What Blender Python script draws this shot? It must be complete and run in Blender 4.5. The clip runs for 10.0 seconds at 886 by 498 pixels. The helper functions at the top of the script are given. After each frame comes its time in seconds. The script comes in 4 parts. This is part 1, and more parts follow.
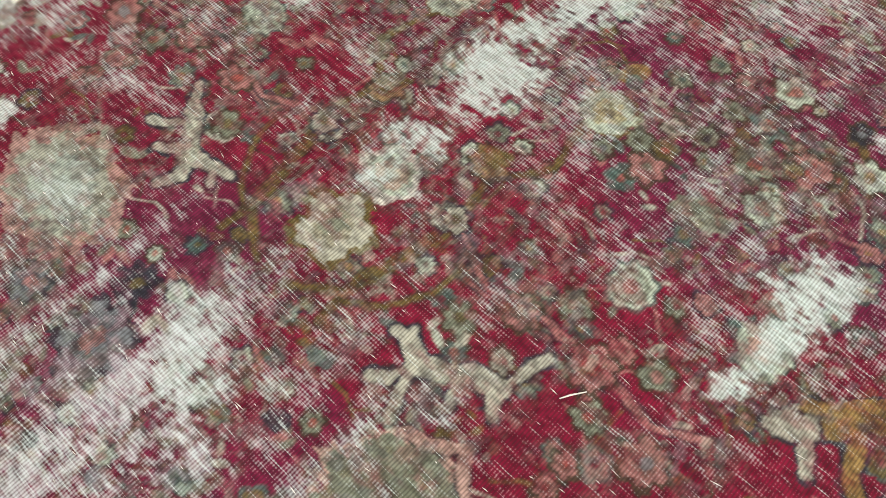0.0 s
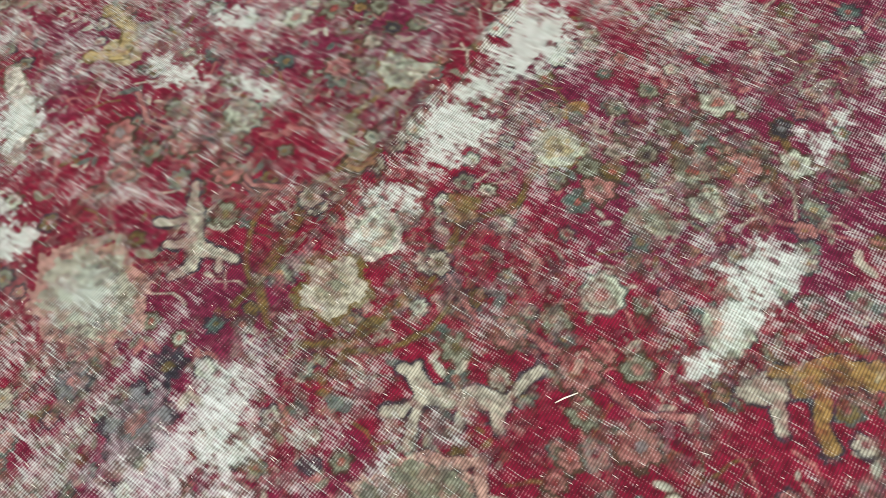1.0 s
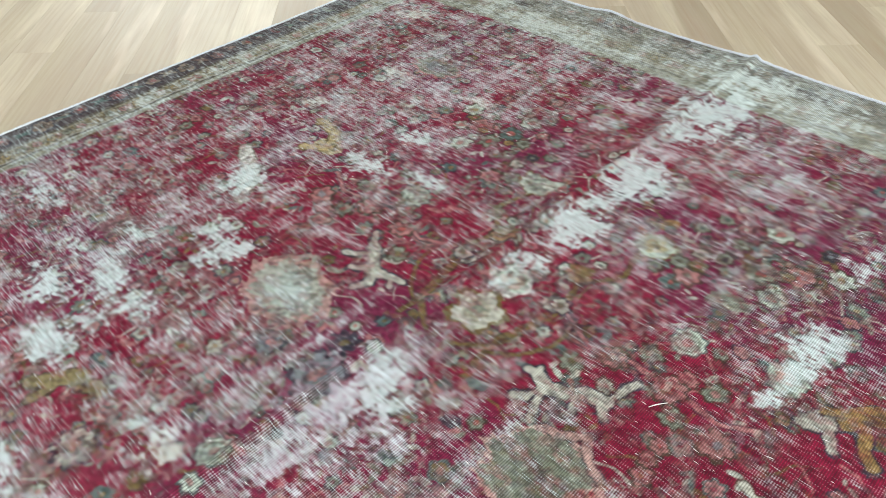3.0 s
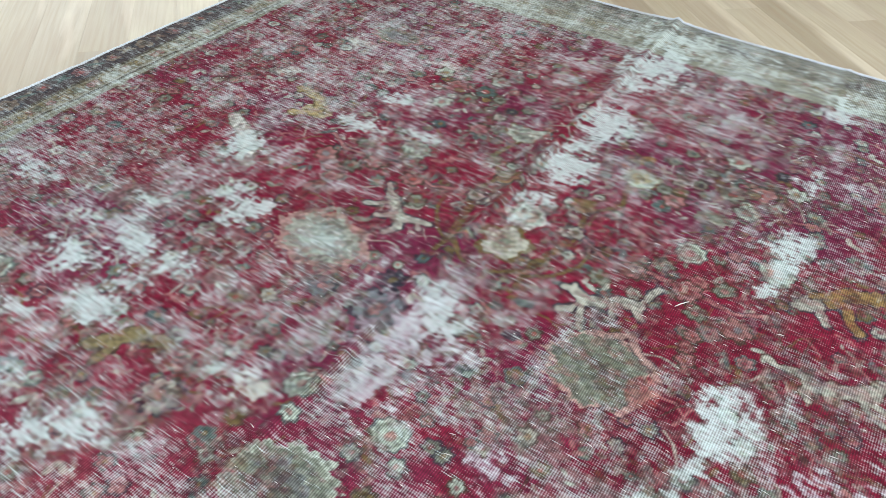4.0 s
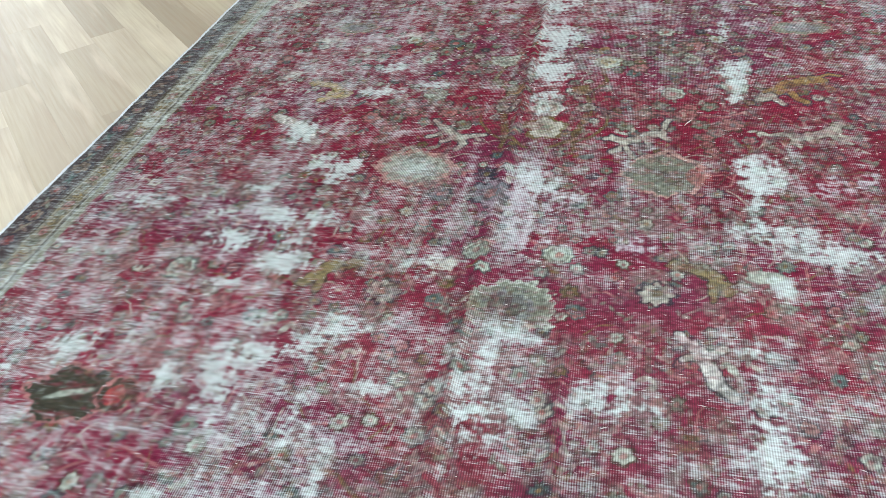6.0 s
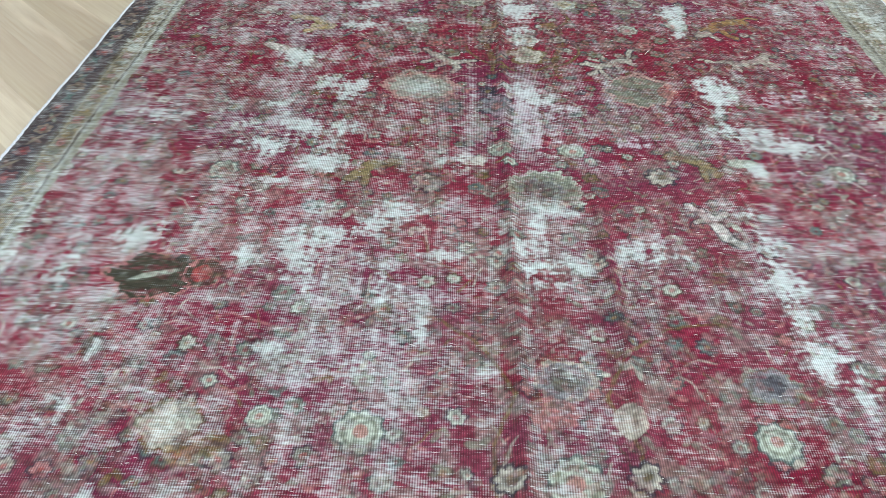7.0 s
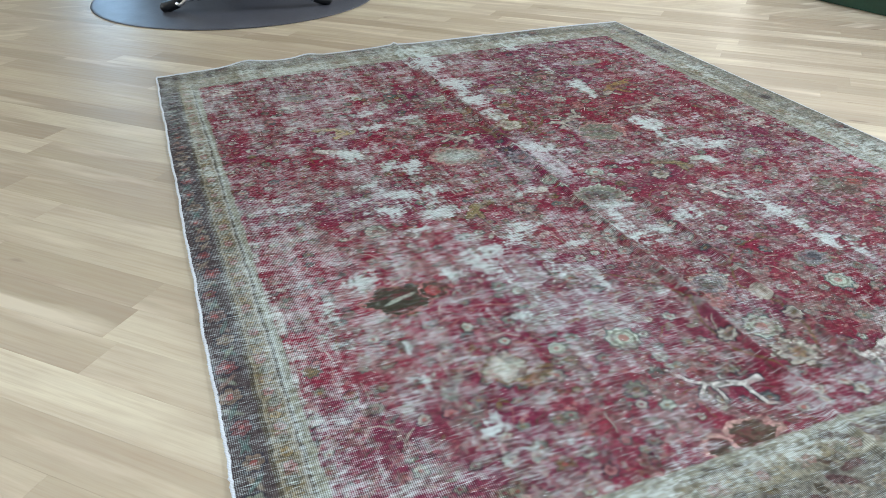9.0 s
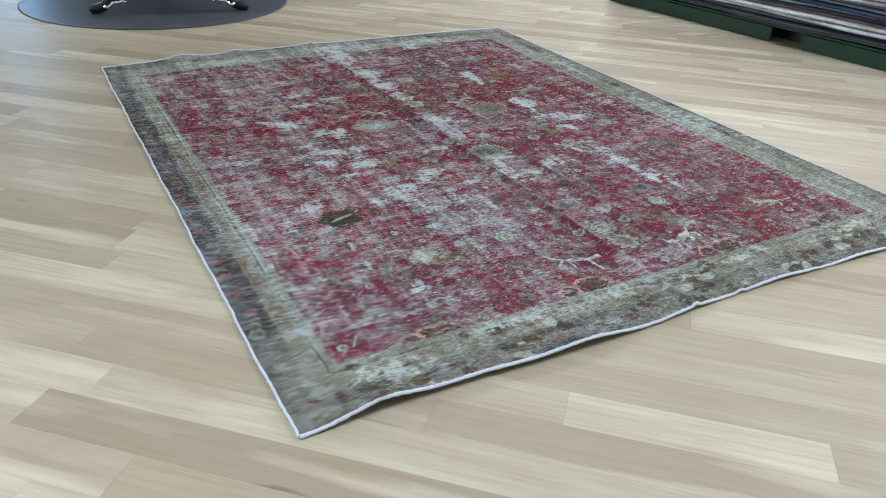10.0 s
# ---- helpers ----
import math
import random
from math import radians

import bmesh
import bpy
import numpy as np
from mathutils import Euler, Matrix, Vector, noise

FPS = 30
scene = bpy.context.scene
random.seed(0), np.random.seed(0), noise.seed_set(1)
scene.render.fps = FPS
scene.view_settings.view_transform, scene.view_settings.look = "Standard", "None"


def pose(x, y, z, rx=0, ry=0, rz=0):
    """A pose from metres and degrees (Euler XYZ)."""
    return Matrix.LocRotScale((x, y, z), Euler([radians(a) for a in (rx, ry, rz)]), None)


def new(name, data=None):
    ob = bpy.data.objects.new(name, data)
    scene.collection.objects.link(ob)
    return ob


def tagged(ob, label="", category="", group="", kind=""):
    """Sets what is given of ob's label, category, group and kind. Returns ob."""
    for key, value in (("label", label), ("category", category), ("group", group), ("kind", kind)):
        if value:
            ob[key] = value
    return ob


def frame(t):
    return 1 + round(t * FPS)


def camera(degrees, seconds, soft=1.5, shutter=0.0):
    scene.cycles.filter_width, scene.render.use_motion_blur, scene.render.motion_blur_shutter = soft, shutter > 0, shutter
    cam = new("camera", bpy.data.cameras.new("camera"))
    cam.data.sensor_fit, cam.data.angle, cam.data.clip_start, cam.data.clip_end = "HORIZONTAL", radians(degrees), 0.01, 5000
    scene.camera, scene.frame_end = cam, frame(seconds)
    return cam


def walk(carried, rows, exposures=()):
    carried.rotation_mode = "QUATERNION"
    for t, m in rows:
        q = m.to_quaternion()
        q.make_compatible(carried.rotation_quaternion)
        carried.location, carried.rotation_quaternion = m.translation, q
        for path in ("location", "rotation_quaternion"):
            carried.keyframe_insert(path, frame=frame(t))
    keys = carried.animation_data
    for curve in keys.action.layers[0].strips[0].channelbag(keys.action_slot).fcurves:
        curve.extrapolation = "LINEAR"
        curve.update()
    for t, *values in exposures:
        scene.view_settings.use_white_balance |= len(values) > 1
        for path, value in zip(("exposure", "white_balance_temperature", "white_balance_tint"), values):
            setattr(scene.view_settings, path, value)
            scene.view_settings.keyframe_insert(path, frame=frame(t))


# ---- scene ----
# ---- camera ----
cam = camera(60.81, 10.0, soft=0.95)
# seconds, place, yaw, pitch, roll
ROWS = [
    (0.0, 1.985, 2.038, 1.030, 44.32, -64.73, -0.65),
    (0.5, 2.005, 2.062, 1.088, 42.34, -63.43, -5.72),
    (1.0, 2.067, 1.989, 1.142, 43.72, -60.18, -9.87),
    (1.5, 2.224, 1.938, 1.154, 49.35, -55.82, -12.16),
    (2.0, 2.290, 1.862, 1.170, 53.43, -52.26, -12.65),
    (2.2, 2.275, 1.810, 1.221, 53.21, -49.98, -11.48),
    (3.3, 2.254, 1.281, 1.203, 40.71, -40.48, 3.03),
    (3.5, 2.190, 1.209, 1.179, 36.96, -40.92, 4.61),
    (4.0, 2.078, 1.030, 1.190, 30.48, -41.28, 3.76),
    (4.5, 2.122, 0.823, 1.255, 25.92, -40.38, 0.19),
    (5.0, 2.112, 0.594, 1.301, 21.65, -38.59, -2.26),
    (5.5, 1.911, 0.421, 1.250, 20.53, -38.76, -6.50),
    (5.7, 1.830, 0.364, 1.252, 19.69, -39.36, -7.64),
    (6.8, 1.387, -0.100, 1.241, 2.35, -39.97, 1.48),
    (7.0, 1.256, -0.158, 1.213, 0.66, -40.67, 1.57),
    (7.5, 0.932, -0.279, 1.211, -5.96, -41.25, 1.80),
    (8.0, 0.643, -0.481, 1.269, -12.09, -37.48, 2.19),
    (8.5, 0.337, -0.570, 1.254, -16.99, -33.47, 1.05),
    (9.0, 0.018, -0.707, 1.312, -20.91, -30.63, -0.34),
    (9.5, -0.289, -1.081, 1.377, -25.86, -28.69, 0.29),
    (10.0, -0.431, -1.446, 1.401, -30.06, -29.07, 2.62),
]
EXPOSURES = [(0.0, 0.24, 6450, 11), (1.0, 0.3, 6400, 11), (2.2, 0.45, 6350, 10), (3.4, 0.24, 5570, 10), (7.6, 0.22, 5620, 10), (9.0, 0.0, 5570, 10), (9.5, 0.04, 5500, 10), (10.0, -0.24, 5380, 10)]
walk(cam, [(t, pose(x, y, z, 90 + pitch, 0, yaw) @ pose(0, 0, 0, 0, 0, roll)) for t, x, y, z, yaw, pitch, roll in ROWS], EXPOSURES)

# ---- world and light ----
world = bpy.data.worlds.new("world")
scene.world = world
world.use_nodes = True
sky = world.node_tree.nodes.new("ShaderNodeTexSky")
sky.sky_type, sky.sun_disc = "NISHITA", False
sky.sun_elevation, sky.sun_rotation = radians(40), radians(200)
world.node_tree.nodes["Background"].inputs["Strength"].default_value = 0.12
world.node_tree.links.new(sky.outputs[0], world.node_tree.nodes["Background"].inputs["Color"])

# the room's inner faces
WEST, EAST, SOUTH, NORTH, HIGH = -5.5, 8.5, -5.0, 9.5, 3.4


def area_lamp(name, m, width, height, watts, color):
    data = bpy.data.lights.new(name, "AREA")
    data.shape, data.size, data.size_y, data.energy, data.color = "RECTANGLE", width, height, watts, color
    ob = new(name, data)
    ob.matrix_world = m
    return ob


WARM = (1.0, 0.90, 0.70)
area_lamp("north_window_light", pose(-0.42, NORTH + 0.02, 1.45, -90, 0, 0), 0.5, 1.8, 18, (0.55, 0.80, 1.0))
area_lamp("east_window_light", pose(EAST + 0.02, 6.1, 1.75, 0, 90, 0), 2.3, 5.0, 215, WARM)
area_lamp("east_window_light", pose(EAST + 0.02, 0.4, 1.75, 0, 90, 0), 2.3, 4.0, 160, WARM)
# lamp in an unseen, assumed west window, added to brighten the north-west floor
area_lamp("assumed_west_light", pose(WEST - 0.02, 6.6, 1.8, 0, -90, 0), 2.4, 4.8, 190, (1.0, 0.97, 0.82))
# fill lamps added below the ceiling, out of view; no fixtures are known
FILL_LAMPS = [(-1.2, -0.8, 112), (4.4, -0.8, 150), (4.4, 5.0, 105), (-1.6, 5.6, 12)]
for gx, gy, watts in FILL_LAMPS:
    area_lamp("ceiling_fill_light", pose(gx, gy, HIGH - 0.06), 1.2, 1.2, watts, (0.94, 0.97, 1.0))


# ---- node helpers ----
def material(name, rough=0.6, metal=0.0, color=(0.5, 0.5, 0.5)):
    mat = bpy.data.materials.new(name)
    mat.use_nodes = True
    n = mat.node_tree.nodes
    b = n["Principled BSDF"]
    b.inputs["Roughness"].default_value, b.inputs["Metallic"].default_value = rough, metal
    b.inputs["Base Color"].default_value = (*color, 1)
    return mat, n, mat.node_tree.links, b


def node(n, kind, **values):
    out = n.new("ShaderNode" + kind)
    for key, value in values.items():
        out.inputs[key.replace("_", " ")].default_value = value
    return out


def calc(n, links, op, a, b=None, c=None):
    out = n.new("ShaderNodeMath")
    out.operation = op
    for slot, value in enumerate((a, b, c)):
        if value is None:
            continue
        if isinstance(value, (int, float)):
            out.inputs[slot].default_value = value
        else:
            links.new(value, out.inputs[slot])
    return out.outputs[0]


def blend(n, links, fac, a, b, how="MIX"):
    out = n.new("ShaderNodeMix")
    out.data_type, out.blend_type = "RGBA", how
    for slot, value in ((0, fac), (6, a), (7, b)):
        if isinstance(value, (int, float)):
            out.inputs[slot].default_value = value
        elif isinstance(value, tuple):
            out.inputs[slot].default_value = (*value, 1)
        else:
            links.new(value, out.inputs[slot])
    return out.outputs[2]


def ramp(n, links, fac, stops):
    out = n.new("ShaderNodeValToRGB")
    el = out.color_ramp.elements
    while len(el) < len(stops):
        el.new(0.5)
    for e, (at, color) in zip(el, stops):
        e.position, e.color = at, (*color, 1)
    links.new(fac, out.inputs[0])
    return out.outputs[0]


def bump(n, links, b, height, strength=0.3, distance=0.002):
    out = node(n, "Bump", Strength=strength, Distance=distance)
    links.new(height, out.inputs["Height"])
    links.new(out.outputs[0], b.inputs["Normal"])


def noise_of(n, links, scale, detail=4.0, stretch=(1, 1, 1), offset=None):
    tc = n.new("ShaderNodeTexCoord")
    mp = n.new("ShaderNodeMapping")
    mp.inputs["Scale"].default_value = stretch
    links.new(tc.outputs["Object"], mp.inputs[0])
    if offset is not None:
        links.new(offset, mp.inputs["Location"])
    out = node(n, "TexNoise", Scale=scale, Detail=detail)
    links.new(mp.outputs[0], out.inputs[0])
    return out.outputs[0]


def plain(name, color, rough=0.6, metal=0.0, scale=30.0, vary=0.25, relief=0.15):
    """A plain paint, cloth or metal with fine grain and large stains."""
    mat, n, links, b = material(name, rough, metal)
    fine, wide = noise_of(n, links, scale, 5), noise_of(n, links, scale / 9, 3)
    fac = calc(n, links, "ADD", calc(n, links, "MULTIPLY", fine, 0.5), calc(n, links, "MULTIPLY", wide, 0.5))
    dark = tuple(c * (1 - vary) for c in color)
    light = tuple(min(1, c * (1 + vary)) for c in color)
    links.new(ramp(n, links, fac, [(0.3, dark), (0.7, light)]), b.inputs["Base Color"])
    links.new(calc(n, links, "ADD", calc(n, links, "MULTIPLY", wide, 0.2), rough - 0.1), b.inputs["Roughness"])
    bump(n, links, b, fine, relief)
    return mat


# ---- materials ----
def oak_material():
    mat, n, links, b = material("oiled_oak", 0.42)
    info = n.new("ShaderNodeObjectInfo")
    geo = n.new("ShaderNodeNewGeometry")
    rnd = calc(n, links, "FRACT", calc(n, links, "ADD", info.outputs["Random"], calc(n, links, "MULTIPLY", geo.outputs["Random Per Island"], 7.31)))
    comb = n.new("ShaderNodeCombineXYZ")
    for k, f in enumerate((37.0, 91.0, 13.0)):
        links.new(calc(n, links, "MULTIPLY", rnd, f), comb.inputs[k])
    base = ramp(n, links, rnd, [(0.0, (0.335, 0.28, 0.185)), (0.22, (0.43, 0.37, 0.25)), (0.55, (0.54, 0.48, 0.335)), (0.85, (0.66, 0.60, 0.435)), (1.0, (0.38, 0.325, 0.225))])
    grain = noise_of(n, links, 9, 7, (0.35, 9, 3), comb.outputs[0])
    fig = noise_of(n, links, 2.2, 4, (0.5, 5, 1), comb.outputs[0])
    fine = noise_of(n, links, 60, 4, (0.12, 5, 2), comb.outputs[0])
    col = blend(n, links, ramp(n, links, fig, [(0.35, (0, 0, 0)), (0.75, (0.75, 0.75, 0.75))]), base, (0.40, 0.325, 0.235))
    col = blend(n, links, calc(n, links, "MULTIPLY", ramp(n, links, grain, [(0.42, (0, 0, 0)), (0.72, (1, 1, 1))]), 0.34), col, (0.32, 0.21, 0.12))
    col = blend(n, links, calc(n, links, "MULTIPLY", ramp(n, links, fine, [(0.5, (0, 0, 0)), (0.66, (1, 1, 1))]), 0.10), col, (0.25, 0.17, 0.10))
    smudge = noise_of(n, links, 3.0, 5, (0.8, 1.6, 1), comb.outputs[0])
    col = blend(n, links, calc(n, links, "MULTIPLY", ramp(n, links, smudge, [(0.42, (0, 0, 0)), (0.68, (1, 1, 1))]), 0.5), col, (0.38, 0.305, 0.215))
    pale = noise_of(n, links, 2.4, 5, (0.4, 3.5, 1), comb.outputs[0])
    col = blend(n, links, calc(n, links, "MULTIPLY", ramp(n, links, pale, [(0.56, (0, 0, 0)), (0.72, (1, 1, 1))]), 0.6), col, (0.74, 0.66, 0.50))
    knots = noise_of(n, links, 5, 2, (0.6, 2.0, 1), comb.outputs[0])
    col = blend(n, links, ramp(n, links, knots, [(0.735, (0, 0, 0)), (0.80, (0.7, 0.7, 0.7))]), col, (0.16, 0.10, 0.06))
    links.new(col, b.inputs["Base Color"])
    links.new(calc(n, links, "ADD", calc(n, links, "MULTIPLY", grain, 0.22), 0.34), b.inputs["Roughness"])
    bump(n, links, b, grain, 0.12, 0.001)
    return mat


def rug_material():
    """Knotted wool over cotton: where the pile is worn the pale warps show through in ribs and dots."""
    mat, n, links, b = material("worn_knotted_wool", 0.92)
    b.inputs["Specular IOR Level"].default_value = 0.08
    pile = n.new("ShaderNodeAttribute")
    pile.attribute_name = "pile"
    wear = n.new("ShaderNodeAttribute")
    wear.attribute_name = "wear"
    tc = n.new("ShaderNodeTexCoord")
    sep = n.new("ShaderNodeSeparateXYZ")
    links.new(tc.outputs["Object"], sep.inputs[0])
    wob = noise_of(n, links, 14, 2)
    wob = calc(n, links, "MULTIPLY", calc(n, links, "SUBTRACT", wob, 0.5), 4.0)
    wob2 = noise_of(n, links, 70, 2)
    wob = calc(n, links, "ADD", wob, calc(n, links, "MULTIPLY", calc(n, links, "SUBTRACT", wob2, 0.5), 1.2))

    def wave(axis, pitch):
        s = calc(n, links, "SINE", calc(n, links, "ADD", calc(n, links, "MULTIPLY", sep.outputs[axis], 2 * math.pi / pitch), wob))
        return calc(n, links, "ADD", calc(n, links, "MULTIPLY", s, 0.5), 0.5)

    warp, weft = wave(0, 0.0048), wave(1, 0.0050)
    fuzz = noise_of(n, links, 300, 3)
    dash = noise_of(n, links, 30, 4, (1, 7, 1))
    mottle = noise_of(n, links, 62, 3, (1, 3.2, 1))
    slub = noise_of(n, links, 40, 3, (0.9, 5.0, 1))
    slub = ramp(n, links, slub, [(0.30, (0, 0, 0)), (0.70, (1, 1, 1))])
    weft = calc(n, links, "ADD", calc(n, links, "ADD", calc(n, links, "MULTIPLY", weft, 0.20), 0.06), calc(n, links, "MULTIPLY", slub, 0.68))
    rib = calc(n, links, "ADD", calc(n, links, "ADD", calc(n, links, "MULTIPLY", warp, 0.26), 0.08), calc(n, links, "MULTIPLY", weft, 0.58))
    grain = calc(n, links, "ADD", calc(n, links, "MULTIPLY", calc(n, links, "SUBTRACT", dash, 0.5), 0.65), calc(n, links, "MULTIPLY", calc(n, links, "SUBTRACT", mottle, 0.5), 1.25))
    worn = calc(n, links, "ADD", wear.outputs["Fac"], calc(n, links, "MULTIPLY", grain, calc(n, links, "ADD", calc(n, links, "MULTIPLY", wear.outputs["Fac"], 0.9), 0.38)))
    show = calc(n, links, "ADD", calc(n, links, "SUBTRACT", rib, 1.04), calc(n, links, "MULTIPLY", worn, 1.0))
    show = calc(n, links, "ADD", show, calc(n, links, "MULTIPLY", calc(n, links, "SUBTRACT", fuzz, 0.5), 0.12))
    # bare wefts that lie open in thin pale dashes
    weft_line = noise_of(n, links, 34, 3, (0.55, 10, 1))
    show = calc(n, links, "ADD", show, calc(n, links, "MULTIPLY", calc(n, links, "MAXIMUM", calc(n, links, "SUBTRACT", weft_line, 0.61), 0.0), 5.0))
    mask = ramp(n, links, calc(n, links, "ADD", show, 0.5), [(0.19, (0, 0, 0)), (0.90, (1, 1, 1))])
    tint = blend(n, links, 0.38, (0.73, 0.84, 0.84), pile.outputs["Color"])
    wool = blend(n, links, calc(n, links, "MULTIPLY", fuzz, 0.22), pile.outputs["Color"], (0.05, 0.02, 0.022))
    col = blend(n, links, mask, wool, tint)
    # gaps between the cords: their dark colour, with shade painted in
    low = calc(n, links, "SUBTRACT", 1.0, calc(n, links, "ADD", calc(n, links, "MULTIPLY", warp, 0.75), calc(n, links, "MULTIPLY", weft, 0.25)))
    shaded_groove = calc(n, links, "POWER", low, 2.0)
    shaded_groove = calc(n, links, "MULTIPLY", shaded_groove, calc(n, links, "ADD", calc(n, links, "MULTIPLY", wear.outputs["Fac"], -0.62), 0.86))
    shaded_groove = calc(n, links, "MINIMUM", calc(n, links, "MULTIPLY", shaded_groove, 0.80), 0.50)
    col = blend(n, links, shaded_groove, col, (0.022, 0.018, 0.018))
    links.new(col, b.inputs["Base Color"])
    high = calc(n, links, "ADD", calc(n, links, "MULTIPLY", rib, 0.8), calc(n, links, "MULTIPLY", fuzz, 0.4))
    bump(n, links, b, high, 0.06, 0.0012)
    return mat


def cord_material(name, color):
    """Cotton overcast with tight stitches."""
    mat, n, links, b = material(name, 0.85)
    tc = n.new("ShaderNodeTexCoord")
    w = n.new("ShaderNodeTexWave")
    w.bands_direction = "DIAGONAL"
    w.inputs["Scale"].default_value, w.inputs["Distortion"].default_value = 70, 5.0
    links.new(tc.outputs["Object"], w.inputs[0])
    stain = noise_of(n, links, 7, 4)
    col = blend(n, links, calc(n, links, "MULTIPLY", w.outputs[1], 0.4), color, tuple(c * 0.55 for c in color))
    col = blend(n, links, ramp(n, links, stain, [(0.5, (0, 0, 0)), (0.75, (0.45, 0.45, 0.45))]), col, (0.35, 0.31, 0.27))
    links.new(col, b.inputs["Base Color"])
    bump(n, links, b, w.outputs[1], 0.35, 0.0015)
    return mat


OAK = oak_material()
RUG = rug_material()
CORD = cord_material("white_cotton_cord", (0.66, 0.71, 0.76))
PLASTER = plain("white_plaster", (0.78, 0.77, 0.74), 0.8, 0, 40, 0.05)
TRIM = plain("white_trim_paint", (0.78, 0.78, 0.76), 0.45, 0, 60, 0.04)
# dark colour for the unseen north wall, so the floor mirrors less light
DIM_WALL = plain("darkened_unseen_wall", (0.10, 0.11, 0.13), 0.8, 0, 40, 0.08)
DARK_GAP = plain("dark_subfloor", (0.10, 0.07, 0.045), 0.9, 0, 20, 0.3)
GREEN = plain("dark_green_paint", (0.008, 0.042, 0.020), 0.55, 0, 25, 0.45)
BLACK = plain("black_rubber", (0.015, 0.016, 0.018), 0.5, 0, 60, 0.3)
CHROME = plain("polished_chrome", (0.75, 0.76, 0.78), 0.14, 1.0, 40, 0.1, 0.03)
BROWN = plain("reddish_brown_wood", (0.12, 0.045, 0.022), 0.45, 0, 22, 0.4)
MAT_GREY = plain("dark_grey_vinyl", (0.075, 0.080, 0.098), 0.42, 0, 60, 0.2, 0.1)


# ---- mesh helpers ----
def part(name, bm, mat, parent=None, label=""):
    me = bpy.data.meshes.new(name)
    bm.normal_update()
    bm.to_mesh(me)
    bm.free()
    if mat:
        me.materials.append(mat)
    ob = new(name, me)
    ob.parent = parent
    if label:
        ob["label"] = label
    return ob


def add_box(bm, lo, hi, bevel=0.0):
    lo, hi = Vector(lo), Vector(hi)
    r = bmesh.ops.create_cube(bm, size=1, matrix=Matrix.Translation((lo + hi) / 2) @ Matrix.Diagonal((*(hi - lo), 1)))
    if bevel:
        edges = list({e for v in r["verts"] for e in v.link_edges})
        bmesh.ops.bevel(bm, geom=edges, offset=bevel, segments=2, affect="EDGES", profile=0.5)
    return bm


def box(lo, hi, bevel=0.0):
    return add_box(bmesh.new(), lo, hi, bevel)


def add_tube(bm, points, radius, sides=8, closed_ends=True):
    """A round bar along points; radius: a number or one for each point."""
    pts = [Vector(p) for p in points]
    rings = []
    for k, p in enumerate(pts):
        way = (pts[min(k + 1, len(pts) - 1)] - pts[max(k - 1, 0)]).normalized()
        up = Vector((0, 0, 1)) if abs(way.z) < 0.9 else Vector((1, 0, 0))
        a = way.cross(up).normalized()
        c = a.cross(way)
        r = radius[k] if isinstance(radius, (list, tuple)) else radius
        rings.append([bm.verts.new(p + r * (math.cos(q) * a + math.sin(q) * c)) for q in np.linspace(0, 2 * math.pi, sides, endpoint=False)])
    for one, two in zip(rings, rings[1:]):
        for k in range(sides):
            f = bm.faces.new((one[k], one[(k + 1) % sides], two[(k + 1) % sides], two[k]))
            f.smooth = True
    if closed_ends:
        bm.faces.new(rings[0])
        bm.faces.new(rings[-1][::-1])
    bmesh.ops.recalc_face_normals(bm, faces=bm.faces)
    return bm


def thing(name, place=(0, 0, 0), turn=0.0, **tags):
    ob = new(name)
    ob.matrix_world = pose(*place, 0, 0, turn)
    return tagged(ob, **tags)


# ---- room shell ----
def wall(name, a, b, openings, thick=0.25, mat=PLASTER, label="plain white plastered showroom wall"):
    """A wall from a to b (on the plan), with openings (from, to, sill, head) along it."""
    a, b = Vector((*a, 0)), Vector((*b, 0))
    long = (b - a).length
    bm = bmesh.new()
    at = 0.0
    for lo, hi, sill, head in sorted(openings):
        add_box(bm, (at, 0, 0), (lo, thick, HIGH))
        add_box(bm, (lo, 0, 0), (hi, thick, sill))
        add_box(bm, (lo, 0, head), (hi, thick, HIGH))
        at = hi
    add_box(bm, (at, 0, 0), (long, thick, HIGH))
    ob = part(name, bm, mat)
    ob.matrix_world = Matrix.Translation(a) @ pose(0, 0, 0, 0, 0, math.degrees(math.atan2(b.y - a.y, b.x - a.x)))
    return tagged(ob, label, "wall", kind="structure")


# north wall is out of view; darkened to cut reflections and bounce
wall("wall_north", (WEST, NORTH), (EAST, NORTH), [(4.78, 5.38, 0.5, 2.4)], mat=DIM_WALL, label="plain unseen showroom wall, darkened to dim the floor's reflections")
wall("wall_east", (EAST, NORTH), (EAST, SOUTH), [(0.9, 5.9, 0.6, 2.9), (7.1, 11.1, 0.6, 2.9)])
wall("wall_south", (EAST, SOUTH), (WEST, SOUTH), [])
# the west opening is assumed, cut for the added window and lamp
wall("wall_west", (WEST, SOUTH), (WEST, NORTH), [(9.2, 14.0, 0.6, 3.0)])
tagged(part("ceiling", box((WEST - 0.25, SOUTH - 0.25, HIGH), (EAST + 0.25, NORTH + 0.25, HIGH + 0.2)), PLASTER), "plain white ceiling", "ceiling", kind="structure")

GLASS, _, _, gb = material("clear_glass", 0.02)
gb.inputs["Transmission Weight"].default_value = 1.0
gb.inputs["IOR"].default_value = 1.45


